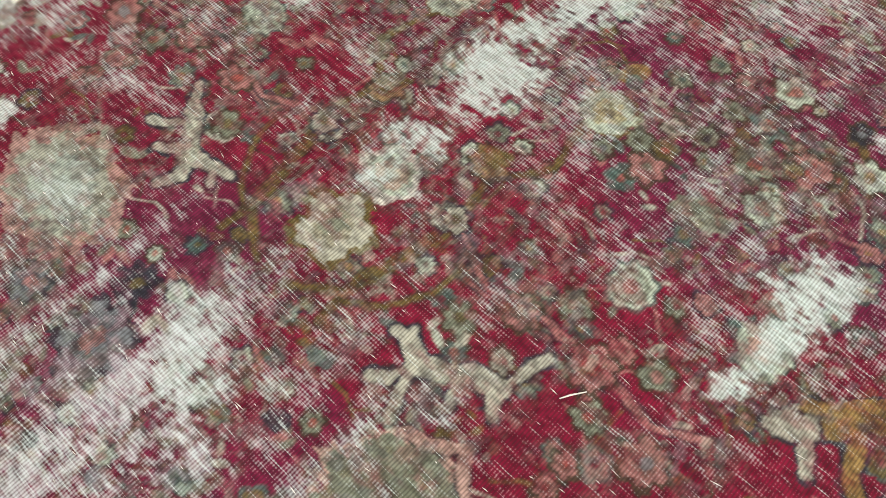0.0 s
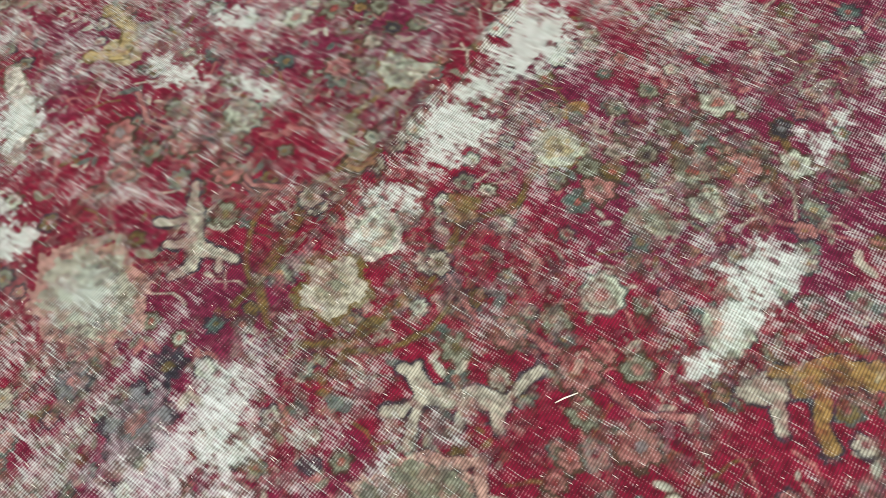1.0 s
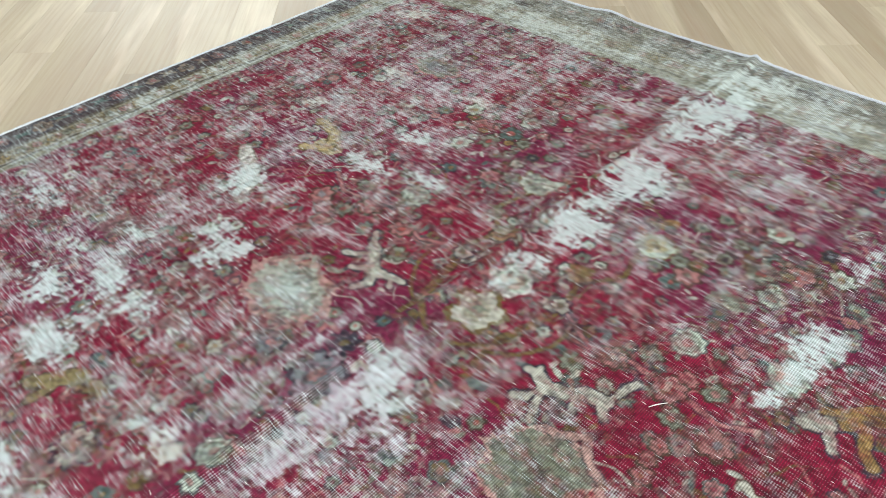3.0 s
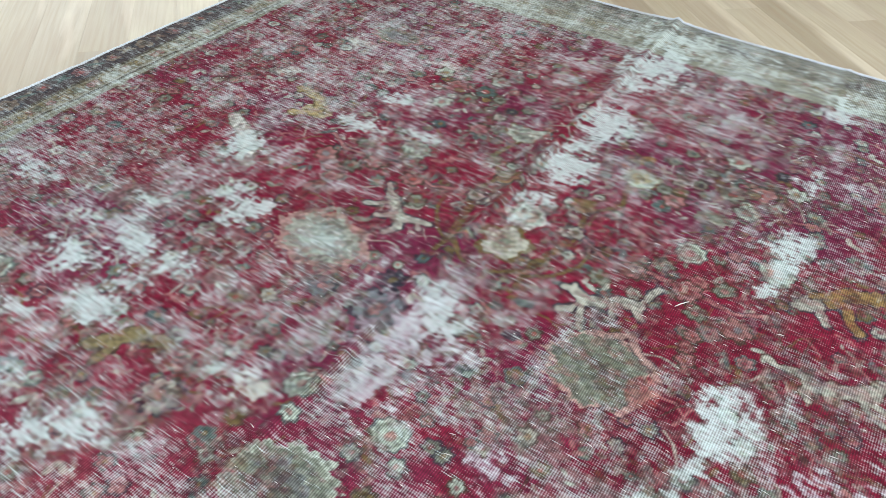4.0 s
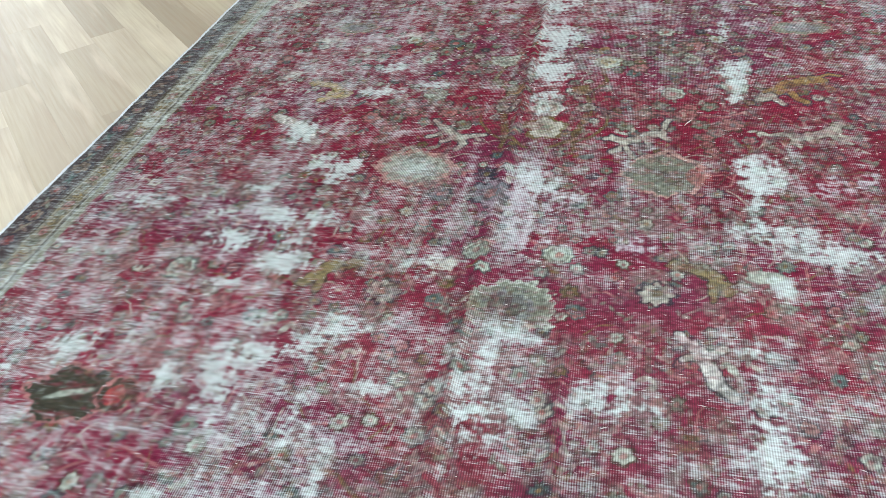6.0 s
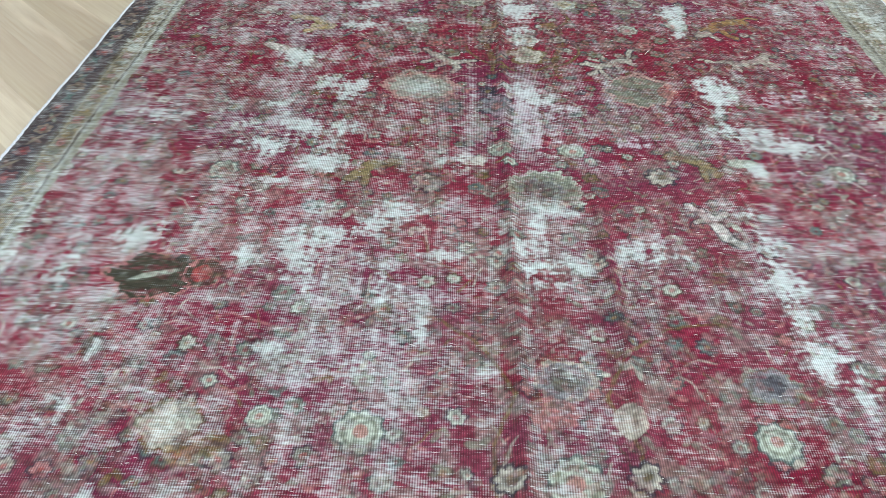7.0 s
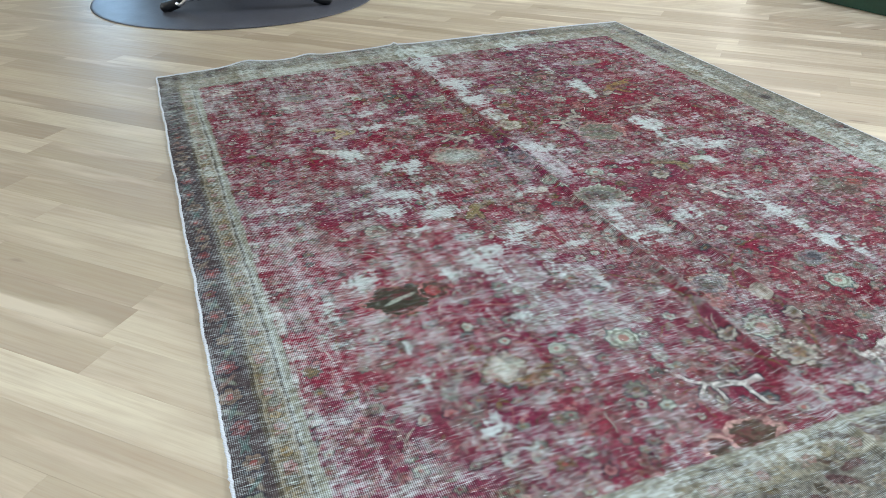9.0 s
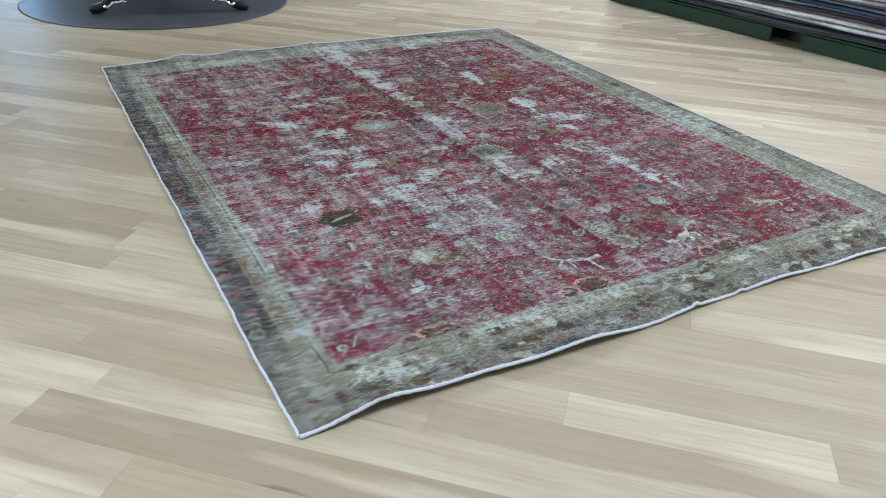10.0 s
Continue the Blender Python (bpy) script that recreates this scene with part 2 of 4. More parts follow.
def window(name, m, width, height):
    root = new(name)
    root.matrix_world = m
    tagged(root, "large white-framed window in the plastered wall", "window", kind="structure")
    bm = bmesh.new()
    for lo, hi in (((0, 0, 0), (width, 0.06, 0.06)), ((0, 0, height - 0.06), (width, 0.06, height)), ((0, 0, 0.06), (0.06, 0.06, height - 0.06)),
                   ((width - 0.06, 0, 0.06), (width, 0.06, height - 0.06)), ((width / 2 - 0.03, 0, 0.06), (width / 2 + 0.03, 0.06, height - 0.06))):
        add_box(bm, lo, hi, 0.004)
    part("window_frame", bm, TRIM, root)
    for lo, hi in ((0.06, width / 2 - 0.03), (width / 2 + 0.03, width - 0.06)):
        pane = part("pane", box((lo, 0.025, 0.06), (hi, 0.031, height - 0.06)), GLASS, root)
        pane.visible_shadow = False


window("window_1", pose(-0.72, NORTH + 0.12, 0.5), 0.6, 1.9)
window("window_2", pose(EAST + 0.12, 8.6, 0.6, 0, 0, -90), 5.0, 2.3)
# assumed window, out of view, added with the west lamp
window("assumed_west_window", pose(WEST - 0.12, 4.2, 0.6, 0, 0, 90), 4.8, 2.4)
window("window_3", pose(EAST + 0.12, 2.4, 0.6, 0, 0, -90), 4.0, 2.3)


# frames added round the overhead fill lamps, never in view
def fill_lamp_frame(x, y):
    root = thing("fill_lamp_frame", (x, y, HIGH), 0, label="square white frame added around an unseen fill lamp", category="ceiling light", group="ceiling lights")
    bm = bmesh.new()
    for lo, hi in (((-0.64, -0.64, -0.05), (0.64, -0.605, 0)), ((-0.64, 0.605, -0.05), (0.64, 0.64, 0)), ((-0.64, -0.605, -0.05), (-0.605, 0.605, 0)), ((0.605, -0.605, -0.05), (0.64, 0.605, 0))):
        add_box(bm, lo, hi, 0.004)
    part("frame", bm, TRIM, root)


for gx, gy, watts in FILL_LAMPS:
    fill_lamp_frame(gx, gy)


# ---- round mat with the wheeled base ----
def round_mat(x, y, radius):
    bm = bmesh.new()
    rim = [(0.0, 0.0), (radius - 0.012, 0.0), (radius, 0.002), (radius + 0.002, 0.005), (radius - 0.004, 0.008), (radius - 0.02, 0.009), (0.3, 0.009)]
    sides, rings = 96, []
    for r, z in rim[1:]:
        rings.append([bm.verts.new((r * math.cos(q), r * math.sin(q), z)) for q in np.linspace(0, 2 * math.pi, sides, endpoint=False)])
    for one, two in zip(rings, rings[1:]):
        for k in range(sides):
            bm.faces.new((one[k], one[(k + 1) % sides], two[(k + 1) % sides], two[k])).smooth = True
    bm.faces.new(rings[-1])
    bm.faces.new(rings[0][::-1])
    ob = part("round_mat", bm, MAT_GREY)
    ob.matrix_world = pose(x, y, 0.001)
    return tagged(ob, "dark grey round vinyl mat on the oak floor", "mat")


round_mat(0.72, 5.66, 1.09)


IRON = plain("black_cast_iron", (0.012, 0.013, 0.016), 0.35, 0.3, 50, 0.3)


def scroll_base(x, y, turn):
    """A low brown rail on black cast feet, each with a silver scroll, and a black housing above the rail."""
    root = thing("table_base", (x, y, 0.010), turn, label="brown wooden table base on black cast feet with silver scrolls", category="table base")
    for side in (0.64, -0.34):
        part("rail", box((-0.40, side - 0.05, 0.105), (0.40, side + 0.05, 0.165), 0.012), BROWN, root)
    part("stretcher", box((-0.06, -0.29, 0.11), (0.06, 0.59, 0.16), 0.008), BROWN, root)
    housing = part("housing", box((-0.15, -0.40, 0.167), (0.17, 0.68, 0.60), 0.025), IRON, root, "black central housing")
    for k in range(3):
        part("grille_bar", box((-0.11, -0.409, 0.19 + 0.025 * k), (0.13, -0.3985, 0.20 + 0.025 * k), 0.002), CHROME, housing)
    part("top_plate", box((-0.36, -0.42, 0.602), (0.36, 0.72, 0.63), 0.012), BROWN, root)
    for sx in (1, -1):
        for a in (0.64, -0.34):
            bm = bmesh.new()
            add_tube(bm, [(sx * 0.36, a, 0.13), (sx * 0.42, a, 0.135), (sx * 0.46, a, 0.10), (sx * 0.50, a, 0.055), (sx * 0.56, a, 0.036), (sx * 0.60, a, 0.03), (sx * 0.615, a, 0.025)], [0.03, 0.04, 0.034, 0.038, 0.040, 0.036, 0.016], 12)
            foot = part("foot", bm, IRON, root, "black cast iron foot")
            bm = bmesh.new()
            for d in (-0.034, 0.034):
                curl = [(sx * (0.335 + 0.016 * math.cos(q)), a + d, 0.105 + 0.016 * math.sin(q)) for q in np.linspace(2.2, 6.6, 9)]
                add_tube(bm, curl + [(sx * 0.385, a + d, 0.088), (sx * 0.43, a + d * 1.05, 0.085), (sx * 0.455, a + d * 1.08, 0.062), (sx * 0.475, a + d * 1.1, 0.05), (sx * 0.50, a + d, 0.066)], 0.015, 8)
            part("scroll", bm, CHROME, foot, "polished silver scroll")


scroll_base(0.785, 5.47, -10.8)


# ---- platform with stacked rugs ----
STAND, STAND_TURN = (5.01, 1.69, 0), 5.9


def platform(depth, y0, y1):
    root = thing("pallet", STAND, STAND_TURN, label="low dark green painted wooden pallet on the floor", category="pallet")
    for lo, hi in ((0.98, y1), (-0.75, 0.71), (y0, -1.02)):
        part("skirt_board", box((0, lo, 0.002), (0.03, hi, 0.115), 0.004), GREEN, root)
    part("end_board", box((0.031, y1 - 0.03, 0.002), (depth, y1, 0.115), 0.004), GREEN, root)
    for k in range(9):
        a = 0.01 + k * depth / 9
        part("deck_board", box((a, y0, 0.117), (a + depth / 9 - 0.02, y1, 0.135), 0.003), GREEN, root)
    for k in range(3):
        a = 0.2 + k * (depth - 0.5) / 2
        part("bearer", box((a, y0, 0.002), (a + 0.08, y1 - 0.032, 0.1165), 0.003), BLACK, root)


platform(2.3, -2.3, 2.78)

STACK = [plain("stacked_rug_" + n, c, 0.95, 0, 35, 0.35, 0.4) for n, c in (
    ("navy", (0.03, 0.04, 0.10)), ("pale_grey", (0.50, 0.52, 0.56)), ("slate", (0.12, 0.14, 0.17)), ("mauve", (0.20, 0.14, 0.20)),
    ("ivory", (0.62, 0.62, 0.60)), ("teal_grey", (0.16, 0.22, 0.24)), ("charcoal", (0.06, 0.06, 0.07)), ("grey", (0.30, 0.31, 0.33)))]
STACK_NAMES = ("navy blue", "pale grey", "slate grey", "faded mauve", "ivory", "grey teal", "charcoal", "mid grey")


def stacked_rug(k, z, thick):
    rnd = random.Random(k)
    bm = bmesh.new()
    x0, x1, y0, y1 = -0.04 + rnd.uniform(-0.03, 0.05), 2.25, -2.25 + rnd.uniform(-0.1, 0.1), 2.68 + rnd.uniform(-0.1, 0.06)
    steps, ph = 60, rnd.uniform(0, 6)
    prof = [(0.02, 0.0), (0.0, 0.5), (0.02, 1.0)]
    rows = []
    for s in range(steps + 1):
        y = y0 + (y1 - y0) * s / steps
        dx = 0.012 * math.sin(y * 4 + ph) + 0.006 * math.sin(y * 11 + 2 * ph)
        dz = 0.004 * math.sin(y * 3 + ph)
        rows.append([bm.verts.new((x0 + dx + a, y, z + dz + c * thick)) for a, c in prof] + [bm.verts.new((x1, y, z + dz + thick)), bm.verts.new((x1, y, z + dz))])
    for one, two in zip(rows, rows[1:]):
        for q in range(5):
            bm.faces.new((one[q], one[(q + 1) % 5], two[(q + 1) % 5], two[q])).smooth = True
    bm.faces.new(rows[0])
    bm.faces.new(rows[-1][::-1])
    bmesh.ops.recalc_face_normals(bm, faces=bm.faces)
    c = (k * 5 + rnd.randrange(3)) % len(STACK)
    ob = part("stacked_rug", bm, STACK[c])
    ob.matrix_world = pose(*STAND, 0, 0, STAND_TURN)
    tagged(ob, f"{STACK_NAMES[c]} rug lying flat in a stack", "rug", "stacked rugs")


z = 0.14
for k in range(20):
    t = 0.016 + 0.012 * random.Random(k + 50).random()
    stacked_rug(k, z, t)
    z += t + 0.004


def folded_cloth(x, y, turn):
    bm = bmesh.new()
    for k in range(3):
        add_box(bm, (-0.20 + 0.008 * k, -0.14, 0.002 + 0.03 * k), (0.20 - 0.005 * k, 0.14 - 0.006 * k, 0.031 + 0.03 * k), 0.012)
    ob = part("folded_cloth", bm, plain("lavender_cotton", (0.25, 0.21, 0.33), 0.9, 0, 40, 0.3))
    ob.matrix_world = pose(x, y, 0, 0, 0, turn)
    tagged(ob, "folded lavender cloth on the floor by the pallet", "cloth")


folded_cloth(4.44, 5.02, -12)

# ---- the worn rug ----
RUG_W, RUG_L, MIRROR = 2.97, 3.66, 1.49
CELL = 0.0032


def north_edge(x):
    return RUG_L + 0.135 * (1 - np.exp(-x / 0.8)) - 0.03 * np.clip((x - 2.4) / 0.6, 0, 1) ** 2


def east_edge(y):
    return RUG_W - 0.03 + 0.07 * np.clip(y / 3.8, 0, 1) ** 1.5


COLS, LINES = int(RUG_W / CELL), int(3.79 / CELL)
gu, gv = np.meshgrid(np.linspace(0, 1, COLS), np.linspace(0, 1, LINES))
GY = gv * north_edge(gu * RUG_W)
GX = gu * east_edge(GY)
GY = GY + 0.012 * np.sin(GX * 4.2 + 0.6) * (1 - gv) * np.clip(GX / 0.5, 0, 1)


GX = GX + 0.0018 * np.sin(GY * 9.0 + 1.0) * (1 - gu) ** 8 + 0.0012 * np.sin(GY * 31.0) * (1 - gu) ** 12


def lattice(x, y, sx, sy, seed):
    """Smooth value noise with cells of sx by sy metres, 0 to 1."""
    rnd = np.random.default_rng(seed)
    fx, fy = x / sx + 3, y / sy + 3
    ix, iy = np.floor(fx).astype(int), np.floor(fy).astype(int)
    tab = rnd.random((iy.max() + 3, ix.max() + 3))
    tx, ty = fx - ix, fy - iy
    tx, ty = tx * tx * (3 - 2 * tx), ty * ty * (3 - 2 * ty)
    top = tab[iy, ix] * (1 - tx) + tab[iy, ix + 1] * tx
    low = tab[iy + 1, ix] * (1 - tx) + tab[iy + 1, ix + 1] * tx
    return top * (1 - ty) + low * ty


def clouds(x, y, size, seed, octaves=4):
    out, amp, total = 0, 1.0, 0.0
    for k in range(octaves):
        out = out + amp * lattice(x, y, size / 2**k, size / 2**k, seed + k)
        total += amp
        amp *= 0.55
    return out / total


def soft(edge0, edge1, v):
    t = np.clip((v - edge0) / (edge1 - edge0), 0, 1)
    return t * t * (3 - 2 * t)


# wool colours
CRIMSON, MAROON, MAGENTA = (0.185, 0.007, 0.030), (0.075, 0.005, 0.017), (0.135, 0.014, 0.055)
CREAM, SAGE, TEAL, OLIVE = (0.47, 0.47, 0.385), (0.20, 0.23, 0.17), (0.08, 0.14, 0.125), (0.15, 0.115, 0.035)
GOLD, ROSE, CORAL, INK, BARK = (0.29, 0.19, 0.065), (0.38, 0.17, 0.16), (0.36, 0.07, 0.06), (0.03, 0.035, 0.05), (0.06, 0.05, 0.03)
PALE, MINT, STEEL = (0.66, 0.66, 0.60), (0.48, 0.56, 0.46), (0.20, 0.22, 0.24)

# small warps of the drawing, as hand-knotted patterns have
WX = GX + 0.008 * (lattice(GX, GY, 0.05, 0.05, 21) - 0.5) + 0.0035 * (lattice(GX, GY, 0.015, 0.015, 22) - 0.5)
WY = GY + 0.008 * (lattice(GX, GY, 0.05, 0.05, 23) - 0.5) + 0.0035 * (lattice(GX, GY, 0.015, 0.015, 24) - 0.5)

RAG = clouds(GX, GY, 0.020, 15, 3)

PILE = np.empty((LINES, COLS, 3))
tone = clouds(GX, GY, 0.5, 1)[..., None]
PILE[:] = np.array(CRIMSON) * (0.65 + 0.7 * tone)
mag = soft(0.42, 0.68, clouds(GX, GY, 0.35, 9))[..., None] * 0.75
PILE[:] = PILE * (1 - mag) + np.array(MAGENTA) * mag
GROUND = PILE.copy()
WEAR = np.zeros((LINES, COLS))
KEEP = np.zeros((LINES, COLS))  # knots of the placed motifs wear less
hold = [0.5]


def window_of(x, y, r):
    i0, i1 = int((y - r - 0.02) / CELL * 0.985) - 12, int((y + r + 0.02) / CELL) + 12
    j0, j1 = int((x - r - 0.02) / CELL * 0.98) - 8, int((x + r + 0.02) / CELL) + 10
    return slice(max(i0, 0), max(min(i1, LINES), 0)), slice(max(j0, 0), max(min(j1, COLS), 0))


def local(x, y, r, turn=0.0):
    s = window_of(x, y, r)
    dx, dy = WX[s] - x, WY[s] - y
    c, q = math.cos(radians(turn)), math.sin(radians(turn))
    return s, dx * c + dy * q, dy * c - dx * q


def dye(s, mask, color, amount=1.0):
    m = (mask * amount)[..., None]
    PILE[s] = PILE[s] * (1 - m) + np.array(color) * m
    KEEP[s] = np.maximum(KEEP[s], mask * amount * hold[0])


EDGE = 0.002


def ellipse(x, y, rx, ry, color, turn=0.0, amount=1.0, ragged=0.0, seed=0):
    s, u, v = local(x, y, max(rx, ry) * 1.4, turn)
    d = np.hypot(u / rx, v / ry)
    if ragged:
        d = d + ragged * (clouds(GX[s], GY[s], max(0.02, min(rx, ry) * 0.7), seed + 300, 3) - 0.5) * 2
    dye(s, soft(1 + EDGE / min(rx, ry), 1 - EDGE / min(rx, ry), d), color, amount)


def rosette(x, y, r, color, core=CORAL, rim=BARK, petals=6, turn=0.0, amount=0.9):
    s, u, v = local(x, y, r * 1.3, turn)
    d, q = np.hypot(u, v) / r + 0.35 * (FLECK[s] - 0.5), np.arctan2(v, u)
    shape = 0.74 + 0.28 * np.abs(np.cos(petals * q / 2))
    e = EDGE / r
    dye(s, soft(1.14 + 0.0045 / r + e, 1.14 + 0.0045 / r - e, d / shape), rim, amount)
    dye(s, soft(1 + e, 1 - e, d / shape), color, amount)
    dye(s, soft(0.52 + e, 0.52 - e, d), rim, amount * 0.45)
    dye(s, soft(0.34 + e, 0.34 - e, d), core, amount * 0.8)


def ring(x, y, r, color=MINT, inner=SAGE, core=CORAL, rim=TEAL, amount=0.9):
    s, u, v = local(x, y, r * 1.3)
    d, q = np.hypot(u, v) / r, np.arctan2(v, u)
    shape, e = 0.93 + 0.07 * np.cos(9 * q), EDGE / r
    dye(s, soft(1.1 + e, 1.1 - e, d / shape), rim, amount)
    dye(s, soft(0.95 + e, 0.95 - e, d / shape), color, amount)
    dye(s, soft(0.72 + e, 0.72 - e, d), inner, amount)
    dye(s, soft(0.56 + e, 0.56 - e, d), color, amount * 0.8)
    dye(s, soft(0.30 + e, 0.30 - e, d), core, amount * 0.7)


def lobed(x, y, rx, ry, fill, rim, turn=0.0, lobes=8, inner=None, amount=0.9, thick=0.14):
    """A palmette or medallion with a scalloped outline."""
    s, u, v = local(x, y, max(rx, ry) * 1.35, turn)
    d, q = np.hypot(u / rx, v / ry), np.arctan2(v / ry, u / rx)
    shape, e = 0.86 + 0.14 * np.abs(np.cos(lobes * q / 2)), EDGE / min(rx, ry)
    d = d / shape + 0.35 * (CLUMP[s] - 0.5) + 0.35 * (FLECK[s] - 0.5)
    dye(s, soft(1.1 + e, 1.1 - e, d), rim, amount)
    dye(s, soft(1.1 - thick + e, 1.1 - thick - e, d), fill, amount)
    if inner is not None:
        dye(s, soft(0.55 + e, 0.55 - e, d), inner, amount * 0.8)


def stroke(points, width, color, amount=0.9, rim=None):
    """A woven line through points that thins to its ends."""
    pts = np.array(points, float)
    for edge in (True, False):
        if edge and rim is None:
            continue
        for a, b in zip(pts, pts[1:]):
            mid, span = (a + b) / 2, np.linalg.norm(b - a) / 2 + width * 2
            s = window_of(*mid, span)
            px, py = WX[s] - a[0], WY[s] - a[1]
            w = b - a
            t = np.clip((px * w[0] + py * w[1]) / (w @ w), 0, 1)
            d = np.hypot(px - t * w[0], py - t * w[1]) + 1.3 * width * (RAG[s] - 0.5)
            if edge:
                dye(s, soft(width + 0.006, width + 0.002, d), rim, amount * 0.7)
            else:
                dye(s, soft(width + 0.002, max(width - 0.002, 0), d), color, amount)


STREAK = clouds(WX, WY * 4.5, 0.07, 51, 4)
FLECK = 0.5 * lattice(WX, WY, 0.014, 0.0065, 56) + 0.5 * lattice(WX, WY, 0.007, 0.0065, 57)
CLUMP = clouds(GX, GY, 0.045, 53, 4)
WARPED = clouds(WX * 9, WY, 0.16, 54, 3)
MINT_WOOL, LILAC_WOOL, CREAM_WOOL = (0.50, 0.62, 0.57), (0.50, 0.40, 0.47), (0.58, 0.56, 0.42)


def bare(x, y, rx, ry, amount=0.6, tint=MINT_WOOL):
    """A patch worn to the foundation, its outline frayed along the wefts; some bleached wool is left in it."""
    s, u, v = local(x, y, max(rx, ry) * 1.8)
    d = np.hypot(u / rx, v / ry)
    left = 1.08 * amount - 0.80 * d + 1.15 * (STREAK[s] - 0.5) + 1.3 * (CLUMP[s] - 0.5) + 0.9 * (WARPED[s] - 0.5) + 1.3 * (FLECK[s] - 0.5)
    m = soft(-0.12, 0.85, left) * soft(1.8, 1.3, d)
    WEAR[s] += (0.46 + 0.19 * min(amount, 1.1) - WEAR[s]).clip(0) * m
    bleach = (0.55 * m)[..., None]
    PILE[s] = PILE[s] * (1 - bleach) + np.array(tint) * bleach


def kept(x, y, rx, ry, amount=0.3):
    """A place that kept its pile."""
    s, u, v = local(x, y, max(rx, ry) * 1.9)
    d = np.hypot(u / rx, v / ry) + 0.9 * (STREAK[s] - 0.5) + 1.2 * (CLUMP[s] - 0.5)
    WEAR[s] -= amount * soft(1.3, 0.5, d)


# -- drawing of the field: small flowers and leaves strewn on a jittered lattice, mirrored about the long axis
strew = random.Random(11)
SMALL = (SAGE, SAGE, TEAL, CREAM, ROSE, OLIVE, MINT, ROSE)
for gy_ in np.arange(0.24, 3.5, 0.056):
    for gx_ in np.arange(0.20, 1.47, 0.056):
        x, y = gx_ + strew.uniform(-0.024, 0.024), gy_ + strew.uniform(-0.024, 0.024)
        kind, c, r, a = strew.random(), strew.choice(SMALL), strew.uniform(0.010, 0.021), strew.uniform(0, 360)
        core, rim, petals = strew.choice((CORAL, GOLD, CRIMSON, ROSE)), strew.choice((BARK, INK, TEAL)), strew.choice((5, 6, 8))
        for sign in (1, -1):
            xx = MIRROR + sign * (x - MIRROR)
            if kind < 0.45:
                rosette(xx, y, r, c, core, rim, petals, a, 0.85)
            elif kind < 0.70:
                ellipse(xx, y, r * 0.9, r * 0.42, c, sign * a, 0.85)
                ellipse(xx + sign * 0.018, y + 0.012, r * 0.8, r * 0.36, c, sign * (a + 70), 0.75)
            else:
                b = (xx + sign * 0.07 * math.cos(radians(a)), y + 0.07 * math.sin(radians(a)))
                stroke([(xx, y), ((xx + b[0]) / 2, (y + b[1]) / 2 + 0.012), b], 0.0024, strew.choice((OLIVE, ROSE, CREAM, BARK)), 0.8)


# -- vines
hold[0] = 1.0
for sign in (1, -1):
    def at(x, y):
        return (MIRROR + sign * (x - MIRROR), y)
    stroke([at(1.64, 2.43), at(1.70, 2.40), at(1.74, 2.38), at(1.82, 2.40), at(1.94, 2.40), at(2.03, 2.38), at(2.10, 2.42)], 0.0055, ROSE, 0.95, INK)
    stroke([at(1.52, 2.18), at(1.60, 2.24), at(1.62, 2.34), at(1.64, 2.43), at(1.62, 2.52), at(1.68, 2.60), at(1.66, 2.70)], 0.006, OLIVE, 0.9, BARK)
    stroke([at(1.62, 2.39), at(1.61, 2.33), at(1.592, 2.27), at(1.60, 2.18)], 0.007, OLIVE, 0.9, BARK)
    stroke([at(1.67, 2.417), at(1.69, 2.37), at(1.74, 2.371), at(1.80, 2.375), at(1.853, 2.383)], 0.003, ROSE, 0.9, INK)
    stroke([at(1.69, 2.37), at(1.684, 2.317), at(1.65, 2.26), at(1.60, 2.22)], 0.004, OLIVE, 0.9, BARK)
    stroke([at(1.55, 0.42), at(1.62, 0.55), at(1.63, 0.68), at(1.58, 0.80), at(1.64, 0.92), at(1.74, 1.00), at(1.88, 1.02)], 0.004, OLIVE, 0.8)
    stroke([at(1.88, 1.02), at(2.05, 0.95), at(2.2, 1.0), at(2.35, 0.9), at(2.5, 0.95)], 0.004, ROSE, 0.7)
    stroke([at(1.9, 2.9), at(2.05, 2.8), at(2.25, 2.86), at(2.4, 2.75), at(2.55, 2.8)], 0.004, ROSE, 0.7)
    stroke([at(1.6, 3.1), at(1.75, 3.2), at(1.95, 3.15), at(2.1, 3.25), at(2.3, 3.2)], 0.004, OLIVE, 0.7)

# -- placed flowers, with their twins across the axis
for x, y, r, c, k in (
    (1.608, 2.421, 0.022, CREAM, OLIVE), (1.631, 2.433, 0.022, CREAM, OLIVE), (1.740, 2.317, 0.024, SAGE, OLIVE), (1.799, 2.385, 0.027, ROSE, CORAL),
    (1.850, 2.451, 0.024, SAGE, ROSE), (1.923, 2.393, 0.032, ROSE, CORAL), (1.998, 2.448, 0.025, SAGE, ROSE), (1.967, 2.338, 0.024, SAGE, CORAL),
    (1.601, 2.543, 0.031, (0.40, 0.26, 0.13), OLIVE), (1.616, 2.600, 0.014, MINT, TEAL), (1.750, 2.953, 0.018, SAGE, TEAL), (1.719, 2.883, 0.017, SAGE, TEAL),
    (1.756, 2.847, 0.017, INK, SAGE), (1.801, 2.953, 0.018, ROSE, CREAM), (1.820, 2.884, 0.021, SAGE, BARK), (1.818, 2.815, 0.019, SAGE, INK)):
    rosette(x, y, r, c, k, INK if c == CREAM else BARK, 7)
    rosette(2 * MIRROR - x, y - 0.012, r, c, k, INK if c == CREAM else BARK, 7)
